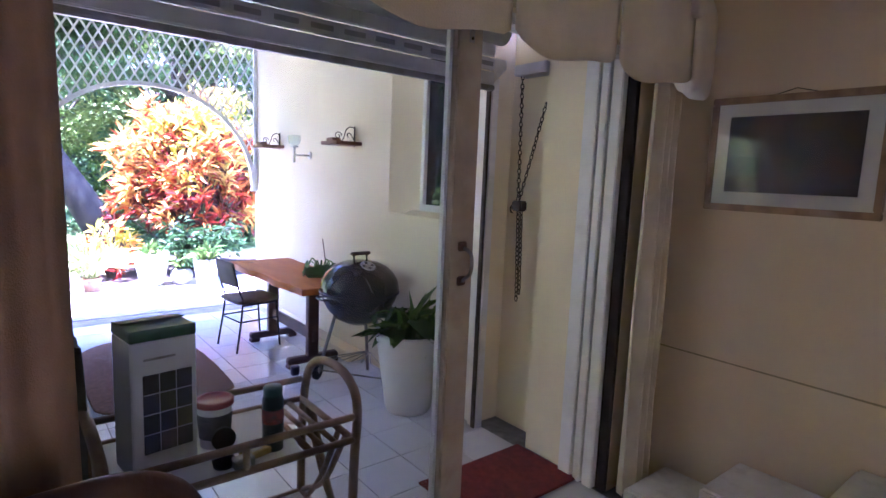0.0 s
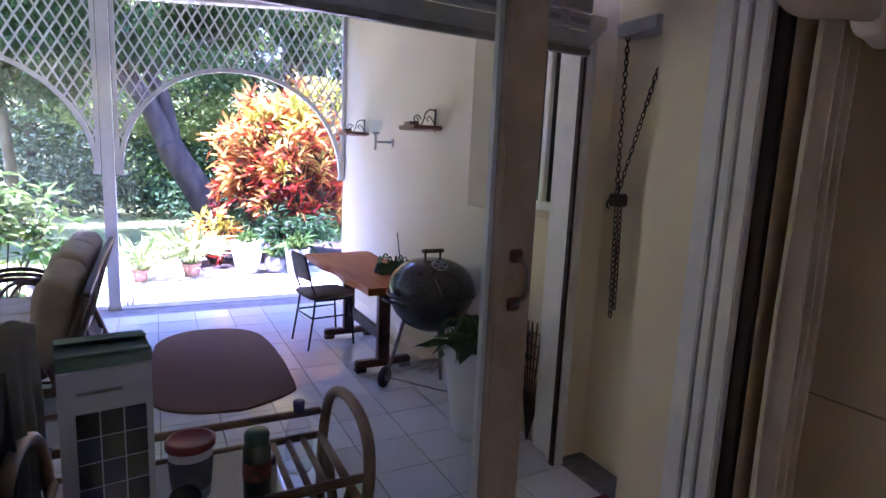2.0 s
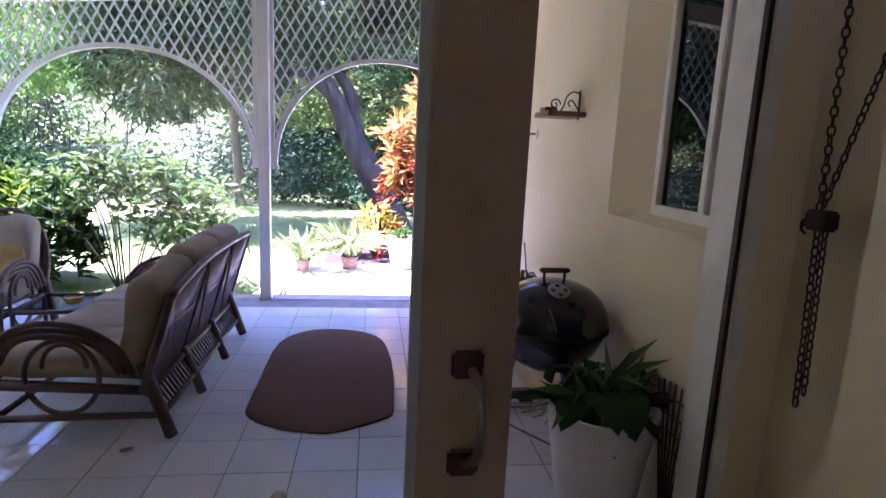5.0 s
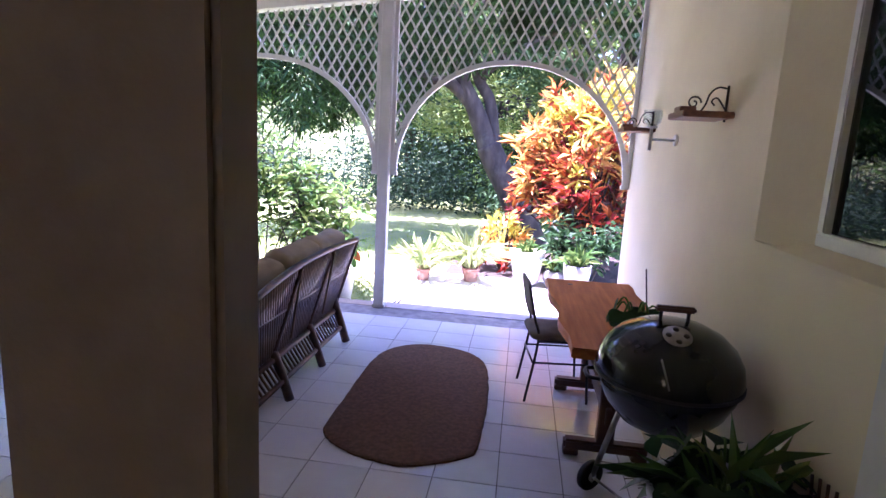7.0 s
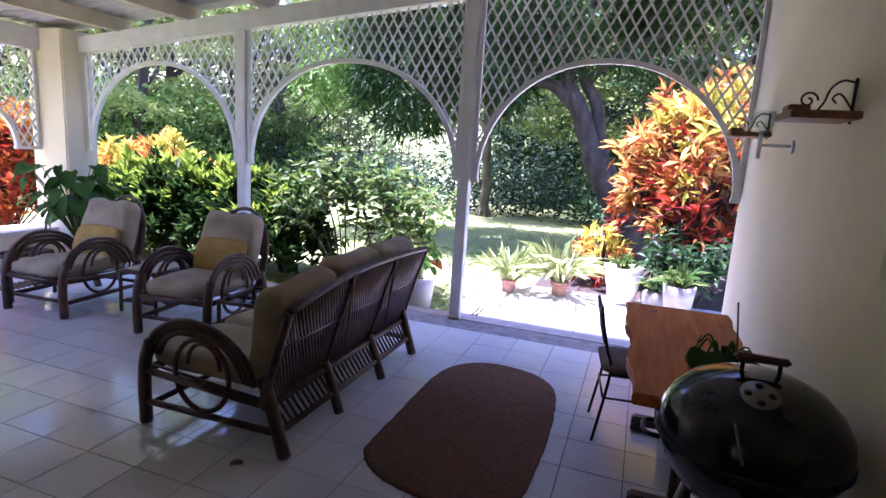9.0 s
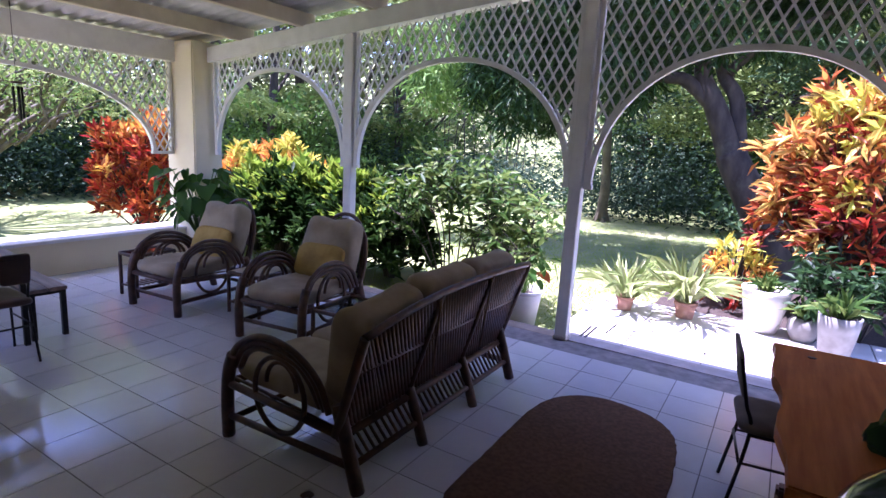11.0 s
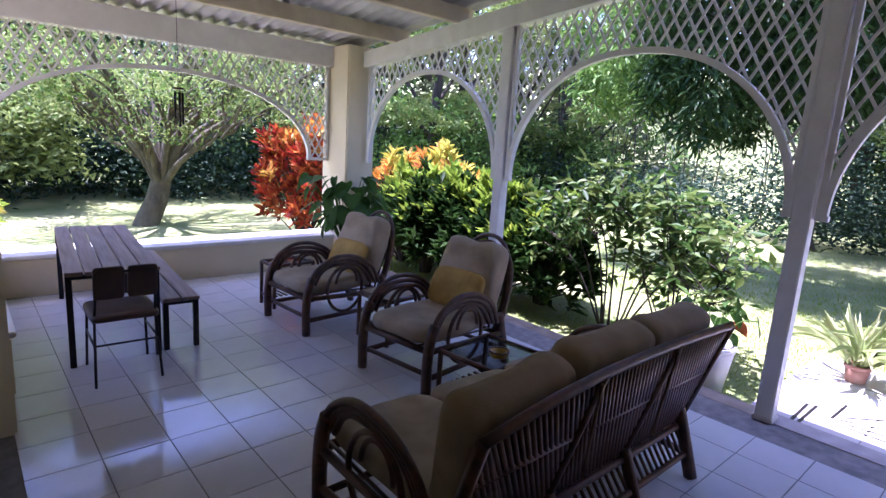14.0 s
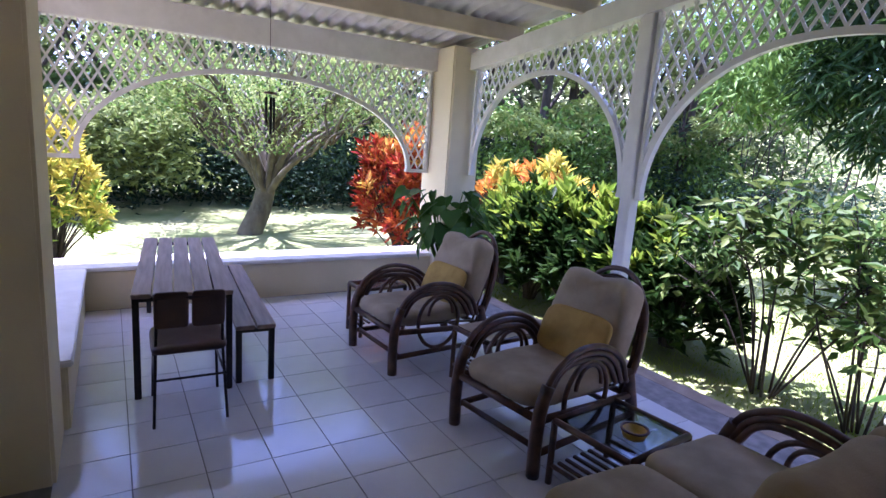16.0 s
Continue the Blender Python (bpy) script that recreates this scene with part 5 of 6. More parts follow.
def heart_leaf(bm, m, size):
    pts = [(0, 0), (0.30, -0.12), (0.52, 0.05), (0.50, 0.38), (0.28, 0.75), (0, 1.08), (-0.28, 0.75), (-0.50, 0.38), (-0.52, 0.05), (-0.30, -0.12)]
    c = bm.verts.new(m @ Vector((0, 0.35 * size, -0.04 * size)))
    vs = [bm.verts.new(m @ Vector((x * size, y * size, 0.10 * size * abs(x) - 0.18 * size * y * y))) for x, y in pts]
    for i in range(len(vs)):
        f = bm.faces.new((c, vs[i], vs[(i + 1) % len(vs)]))
        f.smooth = True


def heart_plant(parent, base, n, spread, height, size, mat, red=0, seed=3):
    rnd = random.Random(seed)
    for i in range(n):
        a = rnd.uniform(0, 6.28)
        r = spread * rnd.uniform(0.3, 1)
        e = Vector(base) + Vector((math.cos(a) * r, math.sin(a) * r, height * rnd.uniform(0.35, 1.0)))
        stem = rod("stem", smooth_line([Vector(base), Vector(base).lerp(e, 0.6) + Vector((0, 0, 0.08)), e], 4), 0.005, L_GREEN, parent, 5)
        bm = bmesh.new()
        heart_leaf(bm, Matrix.Translation(e) @ Euler((radians(rnd.uniform(-75, -20)), radians(rnd.uniform(-25, 25)), a - math.pi / 2 + rnd.uniform(-0.5, 0.5))).to_matrix().to_4x4(), size * rnd.uniform(0.75, 1.2))
        part("leaf", bm, L_RED if i < red else mat, parent)


L_HEART = leaf_material("broad_green_leaves", [(0.03, 0.085, 0.015), (0.05, 0.13, 0.022)], 0.45)
heart_plant(t, (0, 0, 0.36), 10, 0.30, 0.42, 0.13, L_HEART, 1, 8)
t = pot("corner_plant", "broad heart leaved plant in a pot by the corner pillar", (-4.55, 5.78, 0.0), [(0, 0), (0.11, 0), (0.15, 0.26), (0.16, 0.30), (0.145, 0.30), (0.14, 0.26)], TERRACOTTA, 0.14, 0.26, (0.15, 0.27, 0.03))
heart_plant(t, (0, 0, 0.26), 64, 0.46, 0.88, 0.185, L_HEART, 0, 5)


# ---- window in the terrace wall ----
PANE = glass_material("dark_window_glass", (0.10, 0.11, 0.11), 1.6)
CLEAR = glass_material("door_glass", (0.90, 0.94, 0.985), 1.0)


def window():
    t = thing("window_1", "narrow white framed casement window in a deep reveal", "window", pose(2.20, 0, 0), kind="structure")
    y0, y1, z0, z1 = 2.50, 3.14, 1.31, 2.42
    for name, dims in (("frame_rail", (-0.03, 0.03, y0, y1, z0 - 0.02, z0 + 0.03)), ("frame_rail", (-0.03, 0.03, y0, y1, z1 - 0.04, z1)),
                       ("frame_stile", (-0.03, 0.03, y0, y0 + 0.04, z0 + 0.03, z1 - 0.04)), ("frame_stile", (-0.03, 0.03, y1 - 0.045, y1, z0 + 0.03, z1 - 0.04)), ("mullion", (-0.03, 0.03, 2.72, 2.765, z0 + 0.03, z1 - 0.04))):
        bm = bmesh.new()
        box(bm, *dims, bevel=0.005)
        part(name, bm, WHITE, t)
    for a, b in ((y0 + 0.04, 2.72), (2.765, y1 - 0.045)):
        bm = bmesh.new()
        box(bm, -0.003, 0.003, a, b, z0 + 0.03, z1 - 0.04)
        part("pane", bm, PANE, t)
    bm = bmesh.new()
    prism(bm, [(-0.112, 3.424), (0.10, 3.424), (0.10, 3.13), (0.0, 3.13)], pose(0, 0, 1.262), 1.156)
    part("splayed_reveal", bm, CREAM, t)
    bm = bmesh.new()
    prism(bm, [(-0.112, 1.24), (0.06, 1.24), (0.06, 1.292), (-0.03, 1.292), (-0.112, 1.258)], Matrix(((1, 0, 0, 0), (0, 0, 1, 2.5), (0, 1, 0, 0), (0, 0, 0, 1))), 0.74)
    part("window_sill", bm, CREAM, t)
    # Dark sheet added in place of the unlit room beyond the panes.
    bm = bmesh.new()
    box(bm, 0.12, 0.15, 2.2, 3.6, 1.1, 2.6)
    part("dark_backing_sheet", bm, material("unlit_room_tone", (0.05, 0.04, 0.03), 0.9, (0.03, 0.025, 0.02), 3), t)


window()


# ---- roller shutter, guide and chain ----
SHUTTER = material("grey_shutter_slats", (0.60, 0.59, 0.60), 0.45, (0.50, 0.49, 0.50), 8, 5, 0.1, 30)
SHUTTER_SLOT = material("slot_grey", (0.30, 0.29, 0.30), 0.7, (0.24, 0.235, 0.24), 8)


def roller_shutter():
    t = thing("roller_shutter", "rolled up grey slatted security shutter over the doorway", "roller shutter", pose(0, 2.24, 0))
    for i in range(3):
        bm = bmesh.new()
        z = 2.075 + 0.075 * i
        box(bm, -1.2, 2.0, -0.012, 0.012, z, z + 0.068, 0.006)
        slat_ob = part("slat", bm, SHUTTER, t)
        if i == 1:
            for k in range(19):
                bm = bmesh.new()
                x = -1.1 + 0.165 * k
                box(bm, x, x + 0.11, -0.0145, -0.012, z + 0.022, z + 0.046, 0.0)
                part("slot", bm, SHUTTER_SLOT, slat_ob)
    bm = bmesh.new()
    box(bm, -1.2, 2.0, -0.02, 0.02, 2.04, 2.07, 0.006)
    part("bottom_bar", bm, STEEL, t)
    bm = bmesh.new()
    tube(bm, [(-1.2, -0.02, 2.36), (2.04, -0.02, 2.36)], 0.07, 16)
    part("roll", bm, SHUTTER, t)


roller_shutter()


def shutter_guide():
    t = thing("shutter_guide", "white steel shutter guide with a dark rubber channel", "guide rail", pose(0, 0, 0))
    for name, dims, mat in (("channel", (2.02, 2.075, 2.262, 2.345, 0, 2.12), WHITE), ("rubber_lip", (2.006, 2.022, 2.268, 2.30, 0, 2.10), RUST_IRON), ("cover_strip", (2.05, 2.095, 2.345, 2.50, 0, 2.11), WHITE), ("head_strip", (1.2, 2.06, 2.345, 2.365, 2.07, 2.12), WHITE)):
        bm = bmesh.new()
        box(bm, *dims, bevel=0.004)
        part(name, bm, mat, t)
    bm = bmesh.new()
    prism(bm, [(0, 0), (0.10, 0.09), (0.10, 0.14), (0.0, 0.14)], pose(1.99, 2.25, 2.08, 90, 0, 0), 0.02)
    part("bracket", bm, WHITE_OLD, t)


shutter_guide()


def chain_hoist():
    t = thing("hoist_chain", "rusty hoist chain hanging in a loop with a small block", "chain", pose(2.16, 0, 0))

    def link_mesh():
        bm = bmesh.new()
        ring = [(0.009 * math.cos(a), 0, 0.017 * math.sin(a)) for a in [2 * math.pi * i / 10 for i in range(10)]]
        tube(bm, ring, 0.0032, 5, closed=True)
        return mesh_of(bm, "link", RUST_IRON)
    data = link_mesh()
    runs = [((0.02, 2.185, 2.15), (0, 2.145, 1.42)), ((0.03, 2.00, 1.98), (0, 2.135, 1.43)), ((0, 2.14, 1.37), (0.0, 2.115, 0.83)), ((0.012, 2.125, 1.37), (0.012, 2.105, 0.87))]
    for a, b in runs:
        a, b = Vector(a), Vector(b)
        n = int((a - b).length / 0.0265)
        q = (b - a).to_track_quat("-Z", "Y")
        for i in range(n):
            o = new("link", data)
            o.parent = t
            o.matrix_local = Matrix.Translation(a.lerp(b, (i + 0.5) / n)) @ q.to_matrix().to_4x4() @ pose(0, 0, 0, 0, 0, 90 * (i % 2) + random.uniform(-12, 12))
    bm = bmesh.new()
    box(bm, -0.025, 0.03, 2.095, 2.175, 1.365, 1.425, 0.008)
    part("block", bm, RUST_IRON, t)
    rod("hook", smooth_line([(0, 2.175, 1.40), (0, 2.20, 1.385), (0, 2.20, 1.36), (0, 2.185, 1.35)]), 0.005, RUST_IRON, t)
    bm = bmesh.new()
    box(bm, -0.02, 0.09, 1.98, 2.22, 2.14, 2.20, 0.006)
    part("gear_box", bm, SHUTTER, t)


chain_hoist()


# ---- sliding glass door ----
def glass_door():
    t = thing("door_1", "half open sliding glass door, its cream stile coloured tan for shade", "door", pose(0, 1.29, 0), kind="structure")
    for name, dims in (("lock_stile", (0.930, 1.034, -0.022, 0.014, 0.02, 2.12)), ("far_stile", (-0.62, -0.52, -0.022, 0.022, 0.02, 2.12)), ("bottom_rail", (-0.52, 0.93, -0.02, 0.02, 0.02, 0.14)), ("top_rail", (-0.52, 0.93, -0.02, 0.02, 2.04, 2.12))):
        bm = bmesh.new()
        box(bm, *dims, bevel=0.004)
        part(name, bm, STILE_SHADED, t)
    bm = bmesh.new()
    box(bm, -0.52, 0.93, -0.003, 0.003, 0.14, 2.04)
    g = part("pane", bm, CLEAR, t)
    g.visible_shadow = False
    bm = bmesh.new()
    box(bm, 0.918, 0.93, 0.006, 0.024, 0.1, 2.1)
    part("glazing_bead", bm, WHITE, t)
    for z in (1.32, 1.203):
        bm = bmesh.new()
        box(bm, 0.962, 0.998, -0.032, -0.022, z - 0.016, z + 0.016, 0.004)
        part("handle_plate", bm, DARK_WOOD, t, "dark worn lock plate")
    rod("handle", smooth_line([(0.985, -0.03, 1.315), (0.99, -0.062, 1.295), (0.99, -0.062, 1.235), (0.982, -0.03, 1.203)]), 0.006, STEEL, t)
    bm = bmesh.new()
    box(bm, 0.972, 0.996, -0.0255, -0.022, 1.975, 2.03, 0.002)
    plate = part("top_plate", bm, STEEL, t)
    for z in (1.988, 2.017):
        bm = bmesh.new()
        tube(bm, [(0.984, -0.0275, z), (0.984, -0.024, z)], 0.005, 10)
        part("screw_hole", bm, BLACK_STEEL, plate)


glass_door()
slab("door_frame", [(2.055, 2.113, 1.425, 1.485, 0, 2.16), (2.075, 2.113, 1.485, 1.500, 0, 2.16), (2.055, 2.113, 1.500, 1.545, 0, 2.16), (2.075, 2.113, 1.545, 1.558, 0, 2.16), (2.055, 2.113, 1.558, 1.640, 0, 2.16), (-1.25, 2.055, 1.40, 1.5, 2.12, 2.16)], WHITE, "white fluted jamb and head of the sliding doors", 0.005, "door frame")
# Near-black strip added as the deep shade in the gap beside the curtain.
slab("jamb_gap_shade", [(2.085, 2.113, 1.368, 1.423, 0, 2.10)], material("deep_shade_tone", (0.032, 0.018, 0.011), 0.8, (0.02, 0.011, 0.007), 9), "dark strip painted as the deep shade between jamb and curtain", 0.004, "trim")
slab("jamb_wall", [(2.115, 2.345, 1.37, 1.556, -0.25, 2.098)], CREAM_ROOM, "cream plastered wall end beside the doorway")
slab("door_track", [(-1.25, 2.05, 1.265, 1.325, -0.01, 0.006), (-1.25, 2.05, 1.29, 1.295, 0.006, 0.016)], WHITE_OLD, "worn steel sliding door track", 0.0, "door track")
slab("wall_crack", [(ROOM_X - 0.0035, ROOM_X + 0.001, -1.0, 1.30, 0.752, 0.759)], material("crack_shadow", (0.32, 0.25, 0.15), 0.9), "thin dark joint line along the room wall", 0.0, "wall joint")
slab("room_steps", [(1.98, ROOM_X, 0.857, 1.20, 0, 0.145), (1.98, ROOM_X, 0.424, 0.857, 0, 0.32), (1.98, ROOM_X, -0.01, 0.424, 0, 0.49)], WHITE_OLD, "white painted steps rising along the room wall", 0.012, "steps")


# ---- curtains and pelmet ----
CURTAIN = material("cream_curtain_cloth", (0.62, 0.54, 0.42), 0.95, (0.53, 0.45, 0.34), 5, 5, 0.4, 200)
CURTAIN_PINK = material("faded_brown_curtain", (0.34, 0.22, 0.16), 0.95, (0.26, 0.165, 0.12), 5, 5, 0.4, 200)


def curtain(label, x0, x1, y, z0, z1, mat, folds, depth):
    bm = bmesh.new()
    n = 64
    rows = []
    for j in range(13):
        f = j / 12
        z = z0 + (z1 - z0) * f
        row = []
        for i in range(n + 1):
            u = i / n
            spread = 1.0 + 0.10 * (1 - f)
            x = x0 + (x1 - x0) * (0.5 + (u - 0.5) * spread)
            dy = depth * math.sin(u * folds * 2 * math.pi + 0.5 * math.sin(f * 3)) * (0.7 + 0.3 * (1 - f)) + 0.01 * noise.noise((u * 6, f * 3, x0))
            row.append(bm.verts.new((x, y + dy, z)))
        rows.append(row)
    for a, b in zip(rows, rows[1:]):
        for i in range(n):
            f = bm.faces.new((a[i], a[i + 1], b[i + 1], b[i]))
            f.smooth = True
    g = bmesh.ops.extrude_face_region(bm, geom=bm.faces[:])
    for v in g["geom"]:
        if isinstance(v, bmesh.types.BMVert):
            v.co.y += 0.004
    return tagged(part("curtain", bm, mat), label, "curtain")


curtain("gathered cream curtain hanging beside the door jamb", 2.10, 2.275, 1.265, 0.03, 2.06, CURTAIN, 3.5, 0.042)
curtain("faded brown gathered curtain drawn to one side", -0.62, -0.125, 1.16, 0.04, 2.05, CURTAIN_PINK, 6, 0.03)


def pelmet():
    t = thing("pelmet", "cream cloth pelmet with a scalloped lower edge", "pelmet", pose(0, 0, 0))
    edges = [-1.10, -0.58, -0.06, 0.46, 0.985, 1.505, 2.02]
    for k, (a, b) in enumerate(zip(edges, edges[1:])):
        bm = bmesh.new()
        n = 20
        rows = []
        for j in range(7):
            f = j / 6
            row = []
            for i in range(n + 1):
                u = i / n
                lo = 1.985 - 0.05 * (math.sin(math.pi * u) ** 0.5) - 0.012 * math.sin(2 * math.pi * u)
                z = 2.36 + (lo - 2.36) * f
                y = 1.085 - 0.012 * math.sin(math.pi * u) * f + 0.010 * math.sin(u * 11 + k) * f
                row.append(bm.verts.new((a + (b - a) * u + (0.004 if i == 0 else 0), y, z)))
            rows.append(row)
        for p, q in zip(rows, rows[1:]):
            for i in range(n):
                f = bm.faces.new((p[i], p[i + 1], q[i + 1], q[i]))
                f.smooth = True
        g = bmesh.ops.extrude_face_region(bm, geom=bm.faces[:])
        for v in g["geom"]:
            if isinstance(v, bmesh.types.BMVert):
                v.co.y += 0.005
        part("scallop", bm, CURTAIN, t)
    bm = bmesh.new()
    pillow(bm, (2.10, 1.12, 2.12), (0.17, 0.12, 0.42), None, 0.4)
    part("gathered_end", bm, CURTAIN, t)
    bm = bmesh.new()
    box(bm, -1.1, 2.18, 1.06, 1.36, 2.355, 2.38, 0.004)
    part("top_board", bm, CURTAIN, t)
    bm = bmesh.new()
    pillow(bm, (2.0, 1.07, 2.26), (0.06, 0.05, 0.08), None, 0.7)
    part("knot", bm, CURTAIN, t)


pelmet()


# ---- picture ----
def picture():
    t = thing("framed_picture", "wooden framed dark picture with a wide white mount", "picture", pose(ROOM_X, 0, 0))
    y0, y1, z0, z1 = 0.46, 1.13, 1.45, 1.945
    for dims in ((-0.025, -0.002, y0, y1, z0, z0 + 0.03), (-0.025, -0.002, y0, y1, z1 - 0.03, z1), (-0.025, -0.002, y0, y0 + 0.03, z0 + 0.03, z1 - 0.03), (-0.025, -0.002, y1 - 0.03, y1, z0 + 0.03, z1 - 0.03)):
        bm = bmesh.new()
        box(bm, *dims, bevel=0.004)
        part("frame_bar", bm, CANE_LIGHT, t)
    bm = bmesh.new()
    box(bm, -0.014, -0.004, y0 + 0.03, y1 - 0.03, z0 + 0.03, z1 - 0.03)
    part("mount", bm, WHITE, t)
    bm = bmesh.new()
    box(bm, -0.019, -0.014, y0 + 0.085, y1 - 0.085, z0 + 0.085, z1 - 0.085)
    part("canvas", bm, material("dark_painting", (0.085, 0.055, 0.05), 0.4, (0.03, 0.035, 0.05), 9, 6, 0.2, 30, stain=(0.13, 0.07, 0.04), stain_scale=8, stain_amount=0.6), t)
    bm = bmesh.new()
    box(bm, -0.0235, -0.0215, y0 + 0.03, y1 - 0.03, z0 + 0.03, z1 - 0.03)
    g = part("glazing", bm, glass_material("picture_glass", (0.93, 0.93, 0.93), 1.0), t)
    g.visible_shadow = False
    rod("hanging_wire", [(-0.006, 0.72, z1), (-0.006, 0.80, z1 + 0.022), (-0.006, 0.88, z1)], 0.002, BLACK_STEEL, t)


picture()


# ---- cane trolley and its load ----
def trolley():
    t = thing("cane_trolley", "light cane serving trolley with hooped handles", "trolley", pose(0, 0, 0))
    x0, x1, y0, y1 = -0.03, 0.665, 1.41, 1.82
    for x in (x0, x1):
        s = -1 if x == x0 else 1
        hoop = smooth_line([(x, y0, 0.06), (x + s * 0.005, y0, 0.55), (x + s * 0.02, y0 + 0.01, 0.76), (x + s * 0.03, y0 + 0.08, 0.835), (x + s * 0.035, (y0 + y1) / 2, 0.855), (x + s * 0.03, y1 - 0.08, 0.835), (x + s * 0.02, y1 - 0.01, 0.76), (x + s * 0.005, y1, 0.55), (x, y1, 0.06)], 5)
        rod("end_hoop", hoop, 0.0165, CANE_LIGHT, t)
        for k in range(2):
            rod("end_brace", smooth_line([(x, y0 + 0.05 + 0.05 * k, 0.66), (x, (y0 + y1) / 2 + 0.03 * k, 0.42), (x, y1 - 0.03, 0.30 - 0.05 * k)]), 0.011, CANE_LIGHT, t)
            rod("end_brace", smooth_line([(x, y1 - 0.05 - 0.05 * k, 0.66), (x, (y0 + y1) / 2 - 0.03 * k, 0.42), (x, y0 + 0.03, 0.30 - 0.05 * k)]), 0.011, CANE_LIGHT, t)
    for y in (y0, y1):
        for z in (0.745, 0.665, 0.28):
            rod("long_rail", [(x0, y, z), (x1, y, z)], 0.0125, CANE_LIGHT, t)
        for x in (0.31,):
            rod("spindle", [(x, y, 0.665), (x, y, 0.745)], 0.011, CANE_LIGHT, t)
    for z in (0.665, 0.28):
        for x in (x0, x1):
            rod("cross_rail", [(x, y0, z), (x, y1, z)], 0.0125, CANE_LIGHT, t)
    for i in range(3):
        rod("slat", [(0.52 + 0.045 * i, y0, 0.662), (0.52 + 0.045 * i, y1, 0.662)], 0.010, CANE_LIGHT, t)
    bm = bmesh.new()
    box(bm, x0 + 0.01, 0.50, y0 + 0.01, y1 - 0.01, 0.655, 0.668, 0.003)
    part("top_shelf", bm, WHITE, t, "white tray board")
    bm = bmesh.new()
    box(bm, x0 + 0.01, x1 - 0.01, y0 + 0.01, y1 - 0.01, 0.272, 0.284, 0.003)
    part("lower_shelf", bm, WHITE_OLD, t)
    for x in (x0, x1):
        for y in (y0, y1):
            bm = bmesh.new()
            tube(bm, [(x - 0.012, y, 0.031), (x + 0.012, y, 0.031)], 0.031, 14)
            part("castor", bm, BLACK_STEEL, t)


trolley()


def carton():
    t = thing("tall_carton", "tall white and green product carton on the trolley", "carton", pose(0.11, 1.595, 0.668, 0, 0, 8))
    w, d, h = 0.088, 0.075, 0.43
    bm = bmesh.new()
    box(bm, -w, w, -d, d, 0, h - 0.03, 0.003)
    part("body", bm, material("white_carton", (0.62, 0.62, 0.61), 0.6, (0.55, 0.55, 0.54), 7, 4, 0.05, 40), t)
    GREEN = material("green_print", (0.05, 0.13, 0.08), 0.5, (0.04, 0.10, 0.06), 6)
    bm = bmesh.new()
    box(bm, -w - 0.001, w + 0.001, -d - 0.001, d + 0.001, h - 0.03, h, 0.003)
    part("green_band", bm, GREEN, t)
    for s in (-1, 1):
        bm = bmesh.new()
        prism(bm, [(-w, 0), (w, 0), (w, 0.07), (-w, 0.07)], Matrix.Translation((0, s * d, h)) @ Euler((radians(s * 5 if s < 0 else 180 - 7), 0, 0)).to_matrix().to_4x4(), 0.003)
        part("lid_flap", bm, GREEN, t)
    # a printed grid of dark photo tiles
    shades = [(0.02, 0.025, 0.05), (0.03, 0.03, 0.03), (0.05, 0.05, 0.10), (0.025, 0.02, 0.03), (0.10, 0.10, 0.10), (0.02, 0.03, 0.06), (0.07, 0.08, 0.03), (0.03, 0.04, 0.03), (0.02, 0.02, 0.03), (0.09, 0.10, 0.04), (0.03, 0.04, 0.04), (0.03, 0.03, 0.05)]
    for i in range(3):
        for j in range(4):
            bm = bmesh.new()
            x, z = -0.058 + 0.045 * i, 0.075 + 0.058 * j
            box(bm, x, x + 0.042, -d - 0.0016, -d - 0.0002, z, z + 0.055)
            c = shades[(i * 4 + j) % 12]
            part("printed_picture", bm, material("print_ink", c, 0.4, tuple(v * 0.5 for v in c), 30), t)
    bm = bmesh.new()
    box(bm, -0.055, 0.03, -d - 0.0016, -d - 0.0002, 0.345, 0.352)
    part("printed_line", bm, STEEL, t)


carton()


def bucket():
    t = thing("tub", "white plastic tub with a dark label and red lid", "tub", pose(0.285, 1.63, 0.668))
    bm = bmesh.new()
    lathe(bm, [(0, 0), (0.045, 0), (0.054, 0.14), (0.05, 0.14)], 24)
    part("body", bm, POT_WHITE, t)
    bm = bmesh.new()
    lathe(bm, [(0.0475, 0.03), (0.0535, 0.11), (0.0538, 0.11), (0.0478, 0.03)], 24)
    part("label", bm, material("dark_label", (0.045, 0.045, 0.06), 0.5, (0.12, 0.12, 0.13), 40), t)
    bm = bmesh.new()
    lathe(bm, [(0.055, 0.132), (0.059, 0.134), (0.059, 0.15), (0.05, 0.153), (0.048, 0.149), (0, 0.149)], 24)
    part("lid", bm, material("red_plastic", (0.33, 0.035, 0.04), 0.4, (0.27, 0.03, 0.03), 8), t)


bucket()


